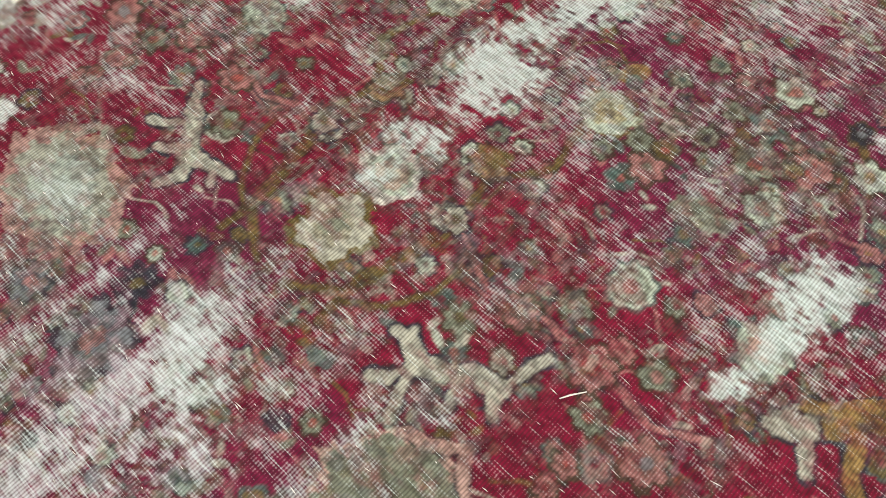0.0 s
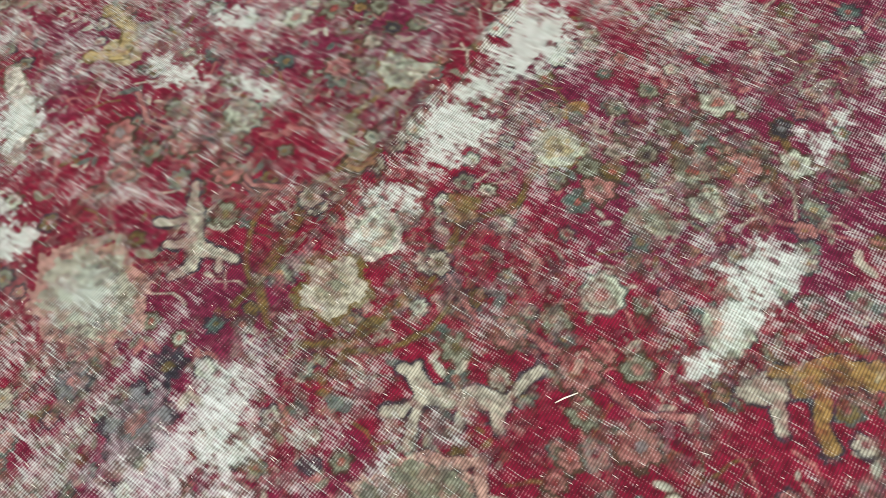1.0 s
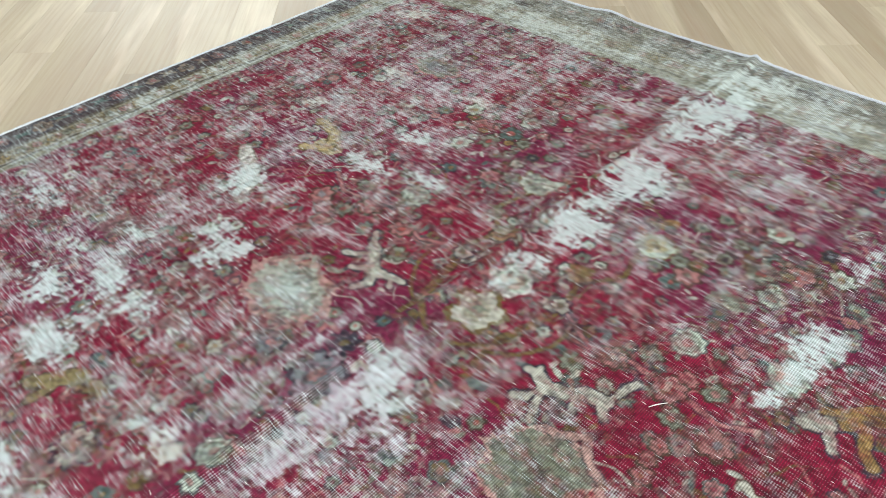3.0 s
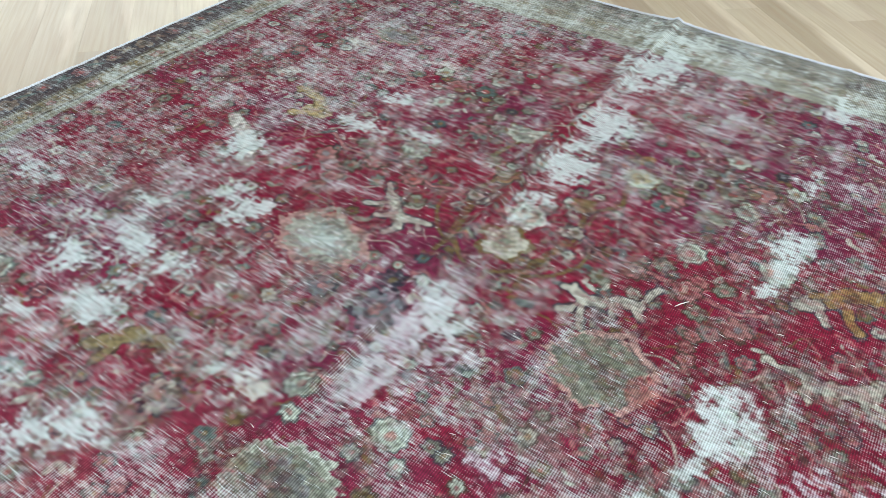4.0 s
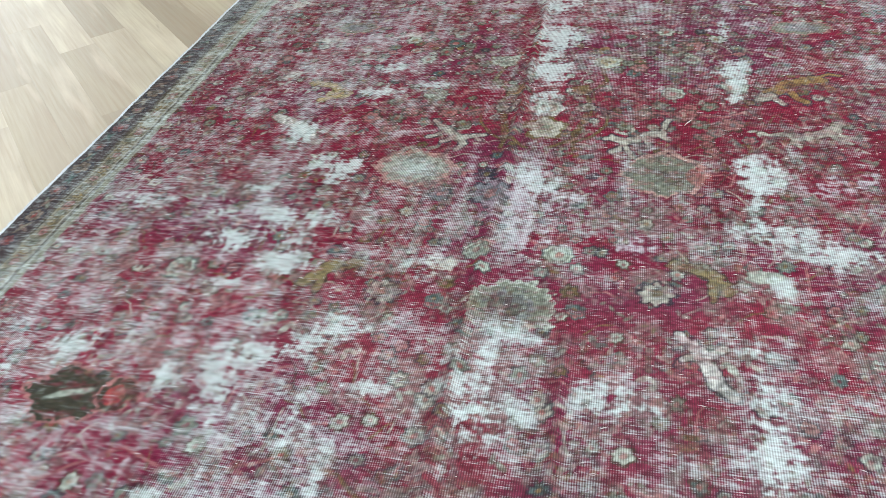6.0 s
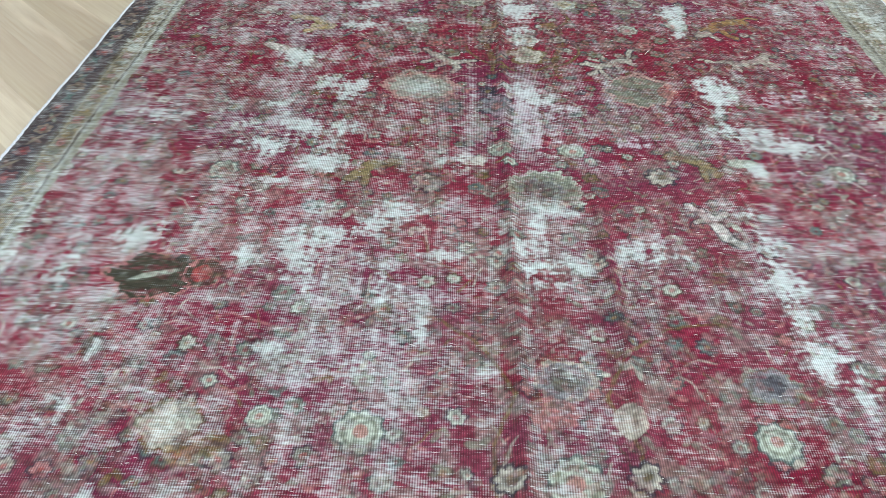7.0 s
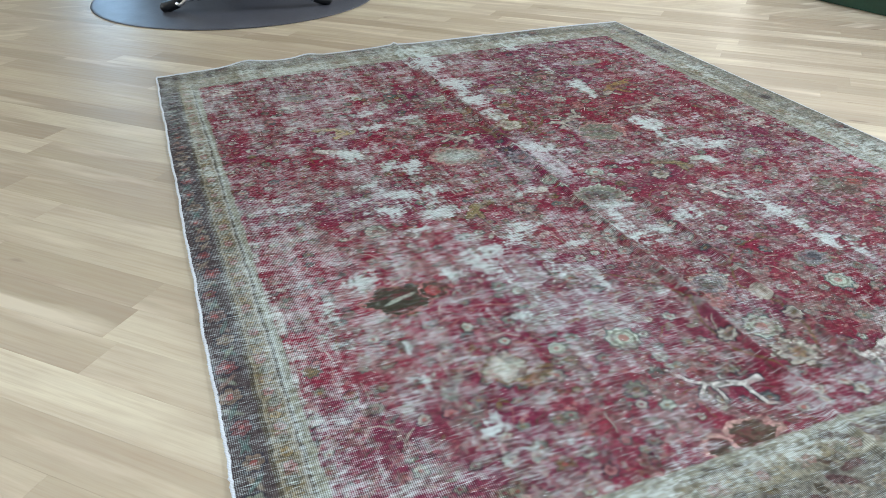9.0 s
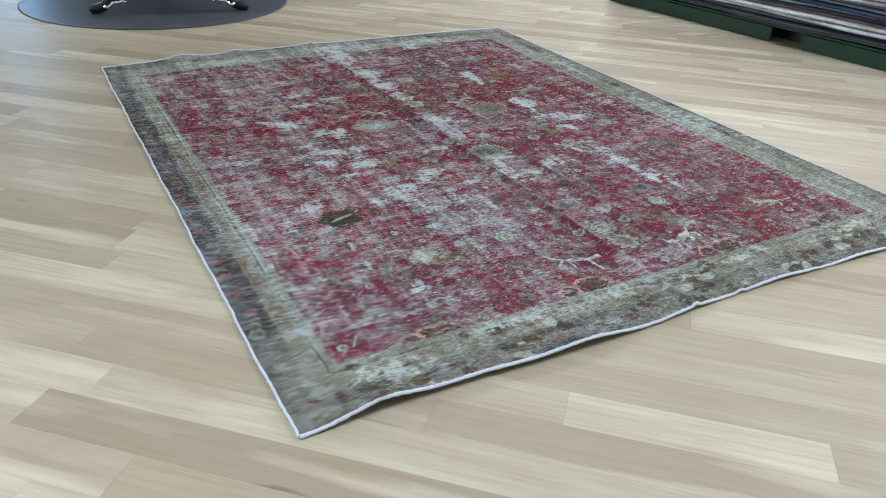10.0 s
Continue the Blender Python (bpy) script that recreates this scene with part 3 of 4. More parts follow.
for x, y, r, c, k in (
    (1.871, 2.988, 0.031, MINT, CORAL), (1.878, 2.902, 0.034, TEAL, CORAL), (1.901, 2.828, 0.031, SAGE, CORAL), (1.956, 2.769, 0.031, MINT, CORAL),
    (1.968, 2.877, 0.036, ROSE, CORAL), (1.996, 2.991, 0.020, INK, STEEL), (2.046, 2.930, 0.028, MINT, GOLD), (1.711, 2.683, 0.017, SAGE, STEEL),
    (1.743, 2.736, 0.022, SAGE, BARK), (1.766, 2.795, 0.019, CREAM, SAGE), (1.785, 2.703, 0.028, ROSE, SAGE), (2.056, 2.340, 0.032, ROSE, STEEL),
    (1.983, 2.265, 0.017, ROSE, CORAL), (1.983, 2.225, 0.015, ROSE, CORAL), (1.949, 2.86, 0.014, GOLD, OLIVE), (1.855, 2.86, 0.013, GOLD, OLIVE)):
    rosette(x, y, r, c, k, BARK, 6)
    rosette(2 * MIRROR - x, y - 0.012, r, c, k, BARK, 6)
for x, y, r in ((1.887, 2.529, 0.040), (1.113, 2.493, 0.042), (1.895, 0.710, 0.045), (1.097, 0.700, 0.050), (1.501, 0.602, 0.060), (0.625, 1.548, 0.042), (2.350, 1.622, 0.042), (0.901, 0.727, 0.026), (1.599, 1.695, 0.04), (1.39, 1.69, 0.036)):
    ring(x, y, r, amount=0.9)
for x, y, r, c in ((1.38, 0.61, 0.026, CREAM), (1.63, 0.62, 0.028, CREAM), (1.29, 0.49, 0.024, SAGE), (1.01, 0.50, 0.03, SAGE), (1.189, 1.517, 0.040, CREAM), (1.836, 1.578, 0.040, CREAM), (1.387, 1.939, 0.055, STEEL), (1.359, 2.032, 0.029, INK), (1.245, 1.924, 0.030, STEEL), (1.378, 2.133, 0.017, TEAL)):
    rosette(x, y, r, c, ROSE if c == STEEL else OLIVE, INK, 8)
# teal and ink sprigs in the worn middle
for x, y, r, c in ((1.586, 2.099, 0.020, TEAL), (1.640, 2.146, 0.022, TEAL), (1.661, 2.045, 0.024, INK), (1.631, 1.905, 0.026, TEAL), (1.286, 1.994, 0.013, SAGE), (1.55, 1.83, 0.02, STEEL), (1.44, 1.79, 0.02, TEAL)):
    ellipse(x, y, r, r * 0.7, c, 30, 0.9, 0.5, int(1000 * x))
# eight-pointed star and the cross flower on the axis
rosette(1.51, 0.475, 0.062, CREAM, GOLD, BARK, 8)
rosette(1.501, 2.296, 0.060, CREAM, SAGE, OLIVE, 5, 20, 1.0)
lobed(1.500, 2.42, 0.052, 0.047, MINT, PALE, 0, 6, (0.46, 0.30, 0.24), 0.95, 0.3)
lobed(1.673, 2.745, 0.050, 0.045, MINT, OLIVE, 30, 6, (0.42, 0.34, 0.16))
lobed(1.307, 2.745, 0.048, 0.042, MINT, OLIVE, -30, 6, SAGE)
ellipse(1.654, 2.837, 0.028, 0.018, GOLD, 60, 0.9, 0.2)
ellipse(1.665, 2.825, 0.014, 0.016, TEAL, 60, 0.9, 0.2)
lobed(2.079, 2.582, 0.045, 0.048, MINT, TEAL, 20, 5, (0.42, 0.20, 0.17))
lobed(0.735, 0.70, 0.06, 0.062, CREAM, OLIVE, 0, 6, MINT, 0.95)
ellipse(0.777, 0.643, 0.034, 0.032, GOLD, 20, 0.6, 0.4)
ellipse(0.763, 2.485, 0.045, 0.038, (0.46, 0.44, 0.24), 0, 0.8, 0.4)
# medallions on both sides of the axis
lobed(1.144, 2.05, 0.115, 0.092, (0.34, 0.38, 0.31), (0.46, 0.30, 0.26), 0, 8, (0.42, 0.50, 0.44), 0.85, 0.22)
lobed(1.855, 2.062, 0.105, 0.095, SAGE, (0.52, 0.34, 0.29), 0, 8, (0.15, 0.17, 0.115), 0.95, 0.13)
stroke([(1.80, 2.150), (1.835, 2.160), (1.875, 2.192), (1.90, 2.150), (1.945, 2.135), (1.975, 2.088), (1.955, 2.03), (1.93, 1.985)], 0.008, (0.52, 0.34, 0.29), 0.95, INK)
ellipse(1.95, 2.06, 0.035, 0.045, CORAL, 0, 0.5, 0.2)
lobed(1.505, 1.50, 0.10, 0.085, SAGE, MINT, 0, 10, STEEL)
ellipse(1.50, 1.50, 0.05, 0.035, BARK, 0, 0.75, 0.3)
# dark cartouche with a red eye, and its faded twin
for x, y, a in ((0.575, 1.115, 1.0), (2.40, 1.23, 0.8)):
    lobed(x, y, 0.108, 0.078, (0.045, 0.050, 0.030), ROSE, 0, 6, None, a, 0.12)
    ellipse(x, y, 0.055, 0.010, MINT, 20, 0.7 * a, 0.3)
    lobed(x + 0.115, y + 0.012, 0.055, 0.048, BARK, ROSE, 0, 4, None, a, 0.12)
    ellipse(x + 0.105, y + 0.01, 0.026, 0.030, (0.42, 0.07, 0.06), 0, 0.9 * a, 0.2)
# dark palmettes that grow from the lower border
for x, y in ((1.175, 0.262), (1.85, 0.268), (0.55, 0.24), (2.45, 0.26)):
    lobed(x, y, 0.085, 0.055, (0.060, 0.045, 0.022), (0.55, 0.36, 0.31), 0, 6, None, 0.95, 0.26)
    lobed(x - 0.10, y - 0.005, 0.042, 0.045, BARK, (0.55, 0.36, 0.31), 0, 4, None, 0.95, 0.3)
lobed(2.34, 3.03, 0.10, 0.055, SAGE, ROSE, 0, 8, STEEL)
lobed(0.66, 3.03, 0.09, 0.055, SAGE, ROSE, 0, 8, STEEL)
lobed(1.50, 0.845, 0.06, 0.05, STEEL, CREAM, 0, 6, BARK)
lobed(1.92, 0.85, 0.06, 0.045, STEEL, SAGE, 0, 6, INK)


def forked(x, y, size, color, flip=1, turn=0.0, rim=BARK, bodied=1.0):
    """A forked cream scroll: a thick bent stem with short tendrils."""
    c, q = math.cos(radians(turn)), math.sin(radians(turn))

    def p(u, v):
        u, v = u * size * flip, v * size
        return (x + u * c - v * q, y + u * q + v * c)
    thick = 0.085 * size * bodied
    limbs = (
        ([p(-0.5, 0.12), p(-0.28, 0.02), p(0.18, 0.0)], 1.0), ([p(-0.5, 0.12), p(-0.56, 0.24), p(-0.62, 0.30)], 0.7),
        ([p(0.18, 0.0), p(0.40, 0.10), p(0.62, 0.12), p(0.74, 0.20)], 0.4), ([p(-0.42, 0.02), p(-0.62, -0.12), p(-0.74, -0.14)], 0.4),
        ([p(-0.34, 0.0), p(-0.46, -0.22), p(-0.58, -0.30)], 0.4), ([p(0.06, 0.0), p(0.0, -0.18), p(-0.14, -0.22)], 0.45), ([p(0.16, 0.0), p(0.28, -0.16), p(0.22, -0.28)], 0.45))
    for points, k in limbs:
        stroke(points, thick * k + 0.004, rim, 0.75)
    for points, k in limbs:
        stroke(points, thick * k, color, 0.9)


def scroll(limbs, color, rim=INK):
    """Strokes of a plain scroll motif, laid over one dark outline."""
    for points, w in limbs:
        stroke(points, 0.84 * w + 0.0058, rim, 0.95)
    for points, w in limbs:
        stroke(points, 0.84 * w, color, 0.92)


scroll((([(1.722, 2.240), (1.745, 2.226)], 0.017), ([(1.745, 2.226), (1.783, 2.245)], 0.021), ([(1.783, 2.245), (1.848, 2.288)], 0.018), ([(1.712, 2.248), (1.692, 2.243)], 0.010), ([(1.708, 2.262), (1.712, 2.250)], 0.006), ([(1.848, 2.290), (1.862, 2.325), (1.874, 2.365)], 0.008),
        ([(1.742, 2.215), (1.735, 2.185), (1.712, 2.172)], 0.009), ([(1.750, 2.208), (1.772, 2.150)], 0.009), ([(1.80, 2.250), (1.822, 2.215), (1.808, 2.200)], 0.008), ([(1.845, 2.285), (1.872, 2.245)], 0.011)), CREAM)
scroll((([(1.146, 2.322), (1.172, 2.292)], 0.009), ([(1.172, 2.292), (1.21, 2.255), (1.245, 2.222)], 0.018), ([(1.195, 2.262), (1.165, 2.237), (1.143, 2.226)], 0.010), ([(1.225, 2.235), (1.205, 2.205), (1.190, 2.197)], 0.009),
        ([(1.245, 2.222), (1.262, 2.190), (1.247, 2.162)], 0.011), ([(1.245, 2.222), (1.285, 2.235), (1.315, 2.242)], 0.013), ([(1.290, 2.235), (1.305, 2.212)], 0.008)), CREAM)
scroll((([(2.18, 2.53), (2.20, 2.56), (2.245, 2.60), (2.30, 2.635), (2.345, 2.63)], 0.029), ([(2.24, 2.57), (2.262, 2.505), (2.285, 2.490)], 0.014), ([(2.34, 2.62), (2.372, 2.570)], 0.013), ([(2.34, 2.645), (2.375, 2.675), (2.41, 2.665)], 0.008)), GOLD, INK)
scroll((([(2.150, 2.500), (2.190, 2.535)], 0.020), ([(2.185, 2.53), (2.215, 2.475)], 0.011)), CREAM, INK)
scroll((([(1.13, 0.53), (1.16, 0.48), (1.21, 0.447)], 0.008), ([(1.21, 0.447), (1.285, 0.423)], 0.014), ([(1.285, 0.423), (1.33, 0.428)], 0.012), ([(1.19, 0.455), (1.145, 0.42)], 0.007), ([(1.205, 0.44), (1.20, 0.39)], 0.008), ([(1.28, 0.42), (1.29, 0.345), (1.315, 0.33)], 0.007)), PALE)
for s_, low in ((1, 0.0), (-1, -0.07)):
    bent = [(MIRROR + s_ * (x - MIRROR), y + low) for x, y in ((1.88, 1.68), (1.95, 1.67), (2.0, 1.60))]
    prong = [(MIRROR + s_ * (x - MIRROR), y + low) for x, y in ((1.96, 1.65), (1.96, 1.575))]
    scroll(((bent, 0.021), (prong, 0.012)), (0.24, 0.20, 0.09), BARK)
scroll((([(1.885, 1.445), (1.92, 1.405), (1.955, 1.33)], 0.019), ([(1.94, 1.39), (1.975, 1.42)], 0.011), ([(1.925, 1.40), (1.888, 1.38)], 0.010), ([(1.955, 1.33), (1.985, 1.29)], 0.011)), PALE)
scroll((([(0.64, 2.56), (0.73, 2.545), (0.77, 2.48), (0.71, 2.44)], 0.016),), (0.45, 0.36, 0.17), OLIVE)
scroll((([(0.60, 2.315), (0.70, 2.27), (0.775, 2.18)], 0.024),), PALE, SAGE)
forked(1.765, 0.41, 0.17, PALE, 1, 30, BARK, 1.2)
forked(2.262, 2.29, 0.17, CREAM, -1, 10, BARK, 1.3)
forked(2.36, 0.49, 0.15, CREAM, 1, -20, BARK, 1.2)
# loose leaves
for x, y, rx, ry, c, a in ((1.89, 2.69, 0.05, 0.028, SAGE, 20), (1.60, 2.555, 0.03, 0.024, OLIVE, 40), (1.38, 2.54, 0.034, 0.012, OLIVE, 60), (1.33, 2.77, 0.04, 0.014, MINT, 40),
                        (1.10, 2.50, 0.035, 0.03, MINT, 0), (2.08, 1.66, 0.05, 0.022, MINT, 0), (2.42, 1.25, 0.04, 0.04, SAGE, 0), (0.83, 0.66, 0.03, 0.03, OLIVE, 0), (1.47, 0.76, 0.05, 0.04, ROSE, 0), (1.62, 0.75, 0.035, 0.04, CREAM, 0)):
    ellipse(x, y, rx, ry, c, a, 0.85, 0.25)

hold[0] = 0.0
# -- borders: dark outer band, thin lines, pale guard stripe
WEST_IN, EAST_IN, SOUTH_IN, NORTH_IN = 0.195, 0.25, 0.235, 0.30
edge_d = np.minimum(np.minimum(WX / WEST_IN, (east_edge(WY) - WX) / EAST_IN), np.minimum(WY / SOUTH_IN, (north_edge(WX) - WY) / NORTH_IN))
border = edge_d < 1.0


def band(lo, hi, color, amount=1.0, sharp=0.02):
    m = soft(lo - sharp, lo + sharp, edge_d) * soft(hi + sharp, hi - sharp, edge_d)
    dye((slice(None), slice(None)), m, color, amount)


along = np.where(np.minimum(WX / WEST_IN, (east_edge(WY) - WX) / EAST_IN) < np.minimum(WY / SOUTH_IN, (north_edge(WX) - WY) / NORTH_IN), WY, WX)
band(-1.0, 1.0, (0.17, 0.16, 0.115), 1.0)
band(-1.0, 0.46, (0.060, 0.047, 0.050), 0.95)
# flowers and leaf pairs along the outer band on all four sides
vary = random.Random(5)
for side, length in (("w", 3.6), ("e", 3.7), ("s", 2.9), ("n", 2.9)):
    for k in range(int(length / 0.062)):
        a = 0.05 + k * 0.062
        depth = 0.215 * {"w": WEST_IN, "e": EAST_IN, "s": SOUTH_IN, "n": NORTH_IN}[side]
        off = vary.uniform(-0.012, 0.012)
        x, y = {"w": (depth + off, a), "e": (float(east_edge(a)) - depth + off, a), "s": (a, depth + off), "n": (a, float(north_edge(a)) - depth + off)}[side]
        if k % 2:
            rosette(x, y, vary.uniform(0.024, 0.034), vary.choice(((0.17, 0.11, 0.095), SAGE, (0.22, 0.17, 0.12), (0.16, 0.05, 0.05))), vary.choice((OLIVE, CORAL, BARK)), INK, 6, vary.uniform(0, 60), 0.85)
        else:
            for turn in (35, -35):
                ellipse(x, y, 0.030, 0.007, vary.choice((SAGE, (0.22, 0.15, 0.12), TEAL, (0.25, 0.22, 0.16))), turn + vary.uniform(-15, 15) + (90 if side in "we" else 0), 0.8)
band(0.46, 0.52, BARK, 0.9, 0.01)
band(0.52, 0.80, (0.24, 0.22, 0.15), 0.85, 0.01)
tick = soft(0.1, 0.5, np.sin(along * 2 * math.pi / 0.045)) * (edge_d > 0.54) * (edge_d < 0.78)
dye((slice(None), slice(None)), tick, OLIVE, 0.6)
bead = soft(0.55, 0.8, np.sin(along * 2 * math.pi / 0.11 + 1)) * soft(0.09, 0.06, np.abs(edge_d - 0.66))
dye((slice(None), slice(None)), bead, (0.30, 0.16, 0.13), 0.8)
for side, length in (("w", 3.5), ("e", 3.6), ("s", 2.8), ("n", 2.8)):
    for k in range(int(length / 0.045)):
        a = 0.12 + k * 0.045
        depth = 0.66 * {"w": WEST_IN, "e": EAST_IN, "s": SOUTH_IN, "n": NORTH_IN}[side]
        x, y = {"w": (depth, a), "e": (float(east_edge(a)) - depth, a), "s": (a, depth), "n": (a, float(north_edge(a)) - depth)}[side]
        rosette(x, y, 0.015, (SAGE, ROSE, (0.30, 0.22, 0.08))[k % 3], BARK, BARK, 5, 0, 0.7)
band(0.80, 0.83, PALE, 0.28, 0.008)
band(0.83, 0.88, BARK, 0.85, 0.008)
band(0.88, 1.0, (0.24, 0.25, 0.18), 0.8, 0.02)

# the drawing is rubbed away in flecks and streaks
rubbed = soft(0.46, 0.62, 0.45 * STREAK + 0.30 * CLUMP + 0.25 * FLECK) * (0.74 - 0.26 * KEEP.clip(0, 1)) * ~border
PILE[:] = PILE * (1 - rubbed[..., None]) + GROUND * rubbed[..., None]
del GROUND

# -- fading: the drawing breaks up into small clouds of its neighbours' colours
fade = soft(0.40, 0.60, clouds(GX, GY, 0.10, 81, 4)) * (edge_d > 1.0)
for k, (c, lo) in enumerate(((SAGE, 0.60), (MINT, 0.63), (ROSE, 0.60), (STEEL, 0.61), (OLIVE, 0.66), (BARK, 0.60), (MAROON, 0.55), (INK, 0.65))):
    dye((slice(None), slice(None)), fade * soft(lo, lo + 0.05, clouds(GX, GY, 0.020, 90 + 5 * k, 3)), c, 0.34)
# sun-faded wool: rosy in the southern half of the field, sage on three of the borders
fade = 0.18 * (1 - 0.9 * KEEP.clip(0, 1)) * np.clip(2.0 * clouds(GX, GY, 0.16, 311, 4) - 0.45, 0, 1) * soft(1.9, 1.2, GY) * ~border
PILE[:] = PILE * (1 - fade[..., None]) + np.array((0.33, 0.17, 0.17)) * fade[..., None]
mint = 0.25 * (1 - 0.9 * KEEP.clip(0, 1)) * soft(0.56, 0.66, clouds(GX, GY, 0.07, 313, 4)) * soft(2.2, 1.8, GY) * ~border
PILE[:] = PILE * (1 - mint[..., None]) + np.array((0.34, 0.40, 0.33)) * mint[..., None]
sage = np.clip(1.8 * clouds(GX, GY, 0.09, 312, 4) - 0.35, 0, 0.55) * np.maximum(soft(0.55, 0.3, GY), np.maximum(soft(2.62, 2.72, GX), soft(3.3, 3.45, GY))) * border
PILE[:] = PILE * (1 - sage[..., None]) + np.array((0.30, 0.305, 0.235)) * sage[..., None]

# brown clumps of old knots and pale flecks along the lower edge
for k in range(130):
    x, y = 0.06 + 2.82 * vary.random(), 0.020 + 0.19 * vary.random() ** 1.4
    ellipse(x, y, vary.uniform(0.012, 0.040), vary.uniform(0.009, 0.022), vary.choice((BARK, (0.07, 0.045, 0.035), (0.10, 0.05, 0.05), (0.12, 0.10, 0.045), (0.46, 0.47, 0.38))), vary.uniform(-40, 40), 0.85, 0.6, k)

PILE *= (0.55 + 0.9 * lattice(GX, GY, 0.009, 0.006, 83))[..., None]

# -- wear: how far the pile is gone, by regions first
west, east = soft(1.45, 1.15, GX), soft(1.55, 1.75, GX)
WEAR += 0.21 + 0.065 * west * soft(2.35, 2.1, GY) * soft(0.5, 0.8, GY) - 0.05 * east * soft(1.1, 0.8, GY) + 0.04 * soft(2.5, 2.8, GY)
# east of 1.9 m less wear offsets the strong east lamps in colour
WEAR += 0.10 * east * soft(1.1, 1.3, GY) * soft(1.75, 1.5, GY) - 0.03 * west * soft(2.1, 2.35, GY) + 0.05 * soft(2.4, 2.6, GX) - 0.045 * soft(1.9, 2.1, GX) + 0.085 * soft(1.15, 0.9, GX) * soft(2.15, 2.4, GY)
patchy = 0.25 * (clouds(GX, GY, 0.16, 31, 3) - 0.5) + 0.50 * (CLUMP - 0.5) + 0.55 * (STREAK - 0.5) + 0.40 * (WARPED - 0.5) + 0.30 * (FLECK - 0.5)
WEAR += patchy * np.where(border, 0.5, 1.0)
WEAR += 0.03 * soft(2.1, 1.9, GY) + 0.03 * soft(2.6, 2.8, GY)
WEAR -= 0.085 * soft(1.9, 2.2, GY) * soft(3.1, 2.9, GY) * soft(0.9, 1.1, GX) * soft(2.6, 2.4, GX)
# plaid of short worn and kept bands where the folds crossed
WEAR += 0.22 * (lattice(GX, GY, 0.35, 0.050, 301) - 0.5) + 0.24 * (lattice(GX, GY, 0.050, 0.45, 302) - 0.5)
WEAR -= 0.18 * np.exp(-((GY - 1.52) / 0.06) ** 2) * soft(1.0, 1.2, GX) * soft(2.6, 2.3, GX)
WEAR += 0.12 * np.exp(-((GY - 1.80) / 0.05) ** 2) * soft(0.4, 0.7, GX) * soft(2.5, 2.2, GX)
WEAR[border] += 0.03
WEAR -= 0.05 * (edge_d < 0.46)
# kept pile
for x, y, rx, ry, a in ((1.28, 2.35, 0.14, 0.16, 0.22), (1.41, 2.32, 0.04, 0.20, 0.25), (1.68, 2.36, 0.08, 0.12, 0.15), (1.92, 2.34, 0.14, 0.14, 0.22), (1.95, 2.85, 0.18, 0.20, 0.10), (2.3, 2.5, 0.14, 0.18, 0.2), (1.92, 1.56, 0.16, 0.06, 0.25), (1.70, 0.55, 0.14, 0.16, 0.22), (1.36, 0.45, 0.14, 0.07, 0.2), (2.2, 0.55, 0.25, 0.14, 0.2), (0.61, 1.115, 0.13, 0.07, 0.5), (1.16, 0.28, 0.12, 0.05, 0.45), (1.85, 0.285, 0.11, 0.05, 0.45), (1.27, 1.47, 0.12, 0.06, 0.12), (0.85, 2.36, 0.2, 0.08, 0.16), (0.62, 0.58, 0.22, 0.06, 0.12)):
    kept(x, y, rx, ry, a)
WEAR += np.exp(-((GX - 1.49) / 0.09) ** 2) * (0.19 * soft(1.0, 1.3, GY) * soft(2.3, 2.1, GY) + 0.10 * soft(2.35, 2.5, GY))
# the middle fold
for x, y, rx, ry, a in ((1.48, 3.36, 0.085, 0.13, 0.95), (1.44, 3.60, 0.10, 0.10, 0.7), (1.49, 2.955, 0.070, 0.075, 1.0), (1.482, 2.68, 0.055, 0.075, 0.95), (1.468, 2.78, 0.050, 0.045, 0.75), (1.482, 2.50, 0.045, 0.04, 0.8), (1.50, 2.42, 0.042, 0.04, 0.6),
                        (1.51, 1.99, 0.050, 0.055, 0.8), (1.44, 2.06, 0.04, 0.05, 0.6), (1.61, 1.70, 0.040, 0.035, 0.5), (1.43, 1.25, 0.06, 0.10, 0.65), (1.49, 1.15, 0.07, 0.10, 0.5), (1.55, 1.19, 0.06, 0.035, 0.6), (1.505, 1.41, 0.07, 0.03, 0.6)):
    bare(x, y, rx, ry, 1.22 * a)
for x, y, rx, ry, a in ((1.47, 1.92, 0.085, 0.13, 0.68), (1.63, 1.93, 0.060, 0.07, 0.55), (1.50, 1.75, 0.065, 0.09, 0.60), (1.77, 1.74, 0.06, 0.05, 0.45), (1.40, 1.84, 0.05, 0.06, 0.5), (2.34, 2.06, 0.07, 0.06, 0.45), (2.25, 2.03, 0.05, 0.04, 0.45), (1.47, 0.755, 0.035, 0.025, 0.6)):
    bare(x, y, rx, ry, a, LILAC_WOOL)
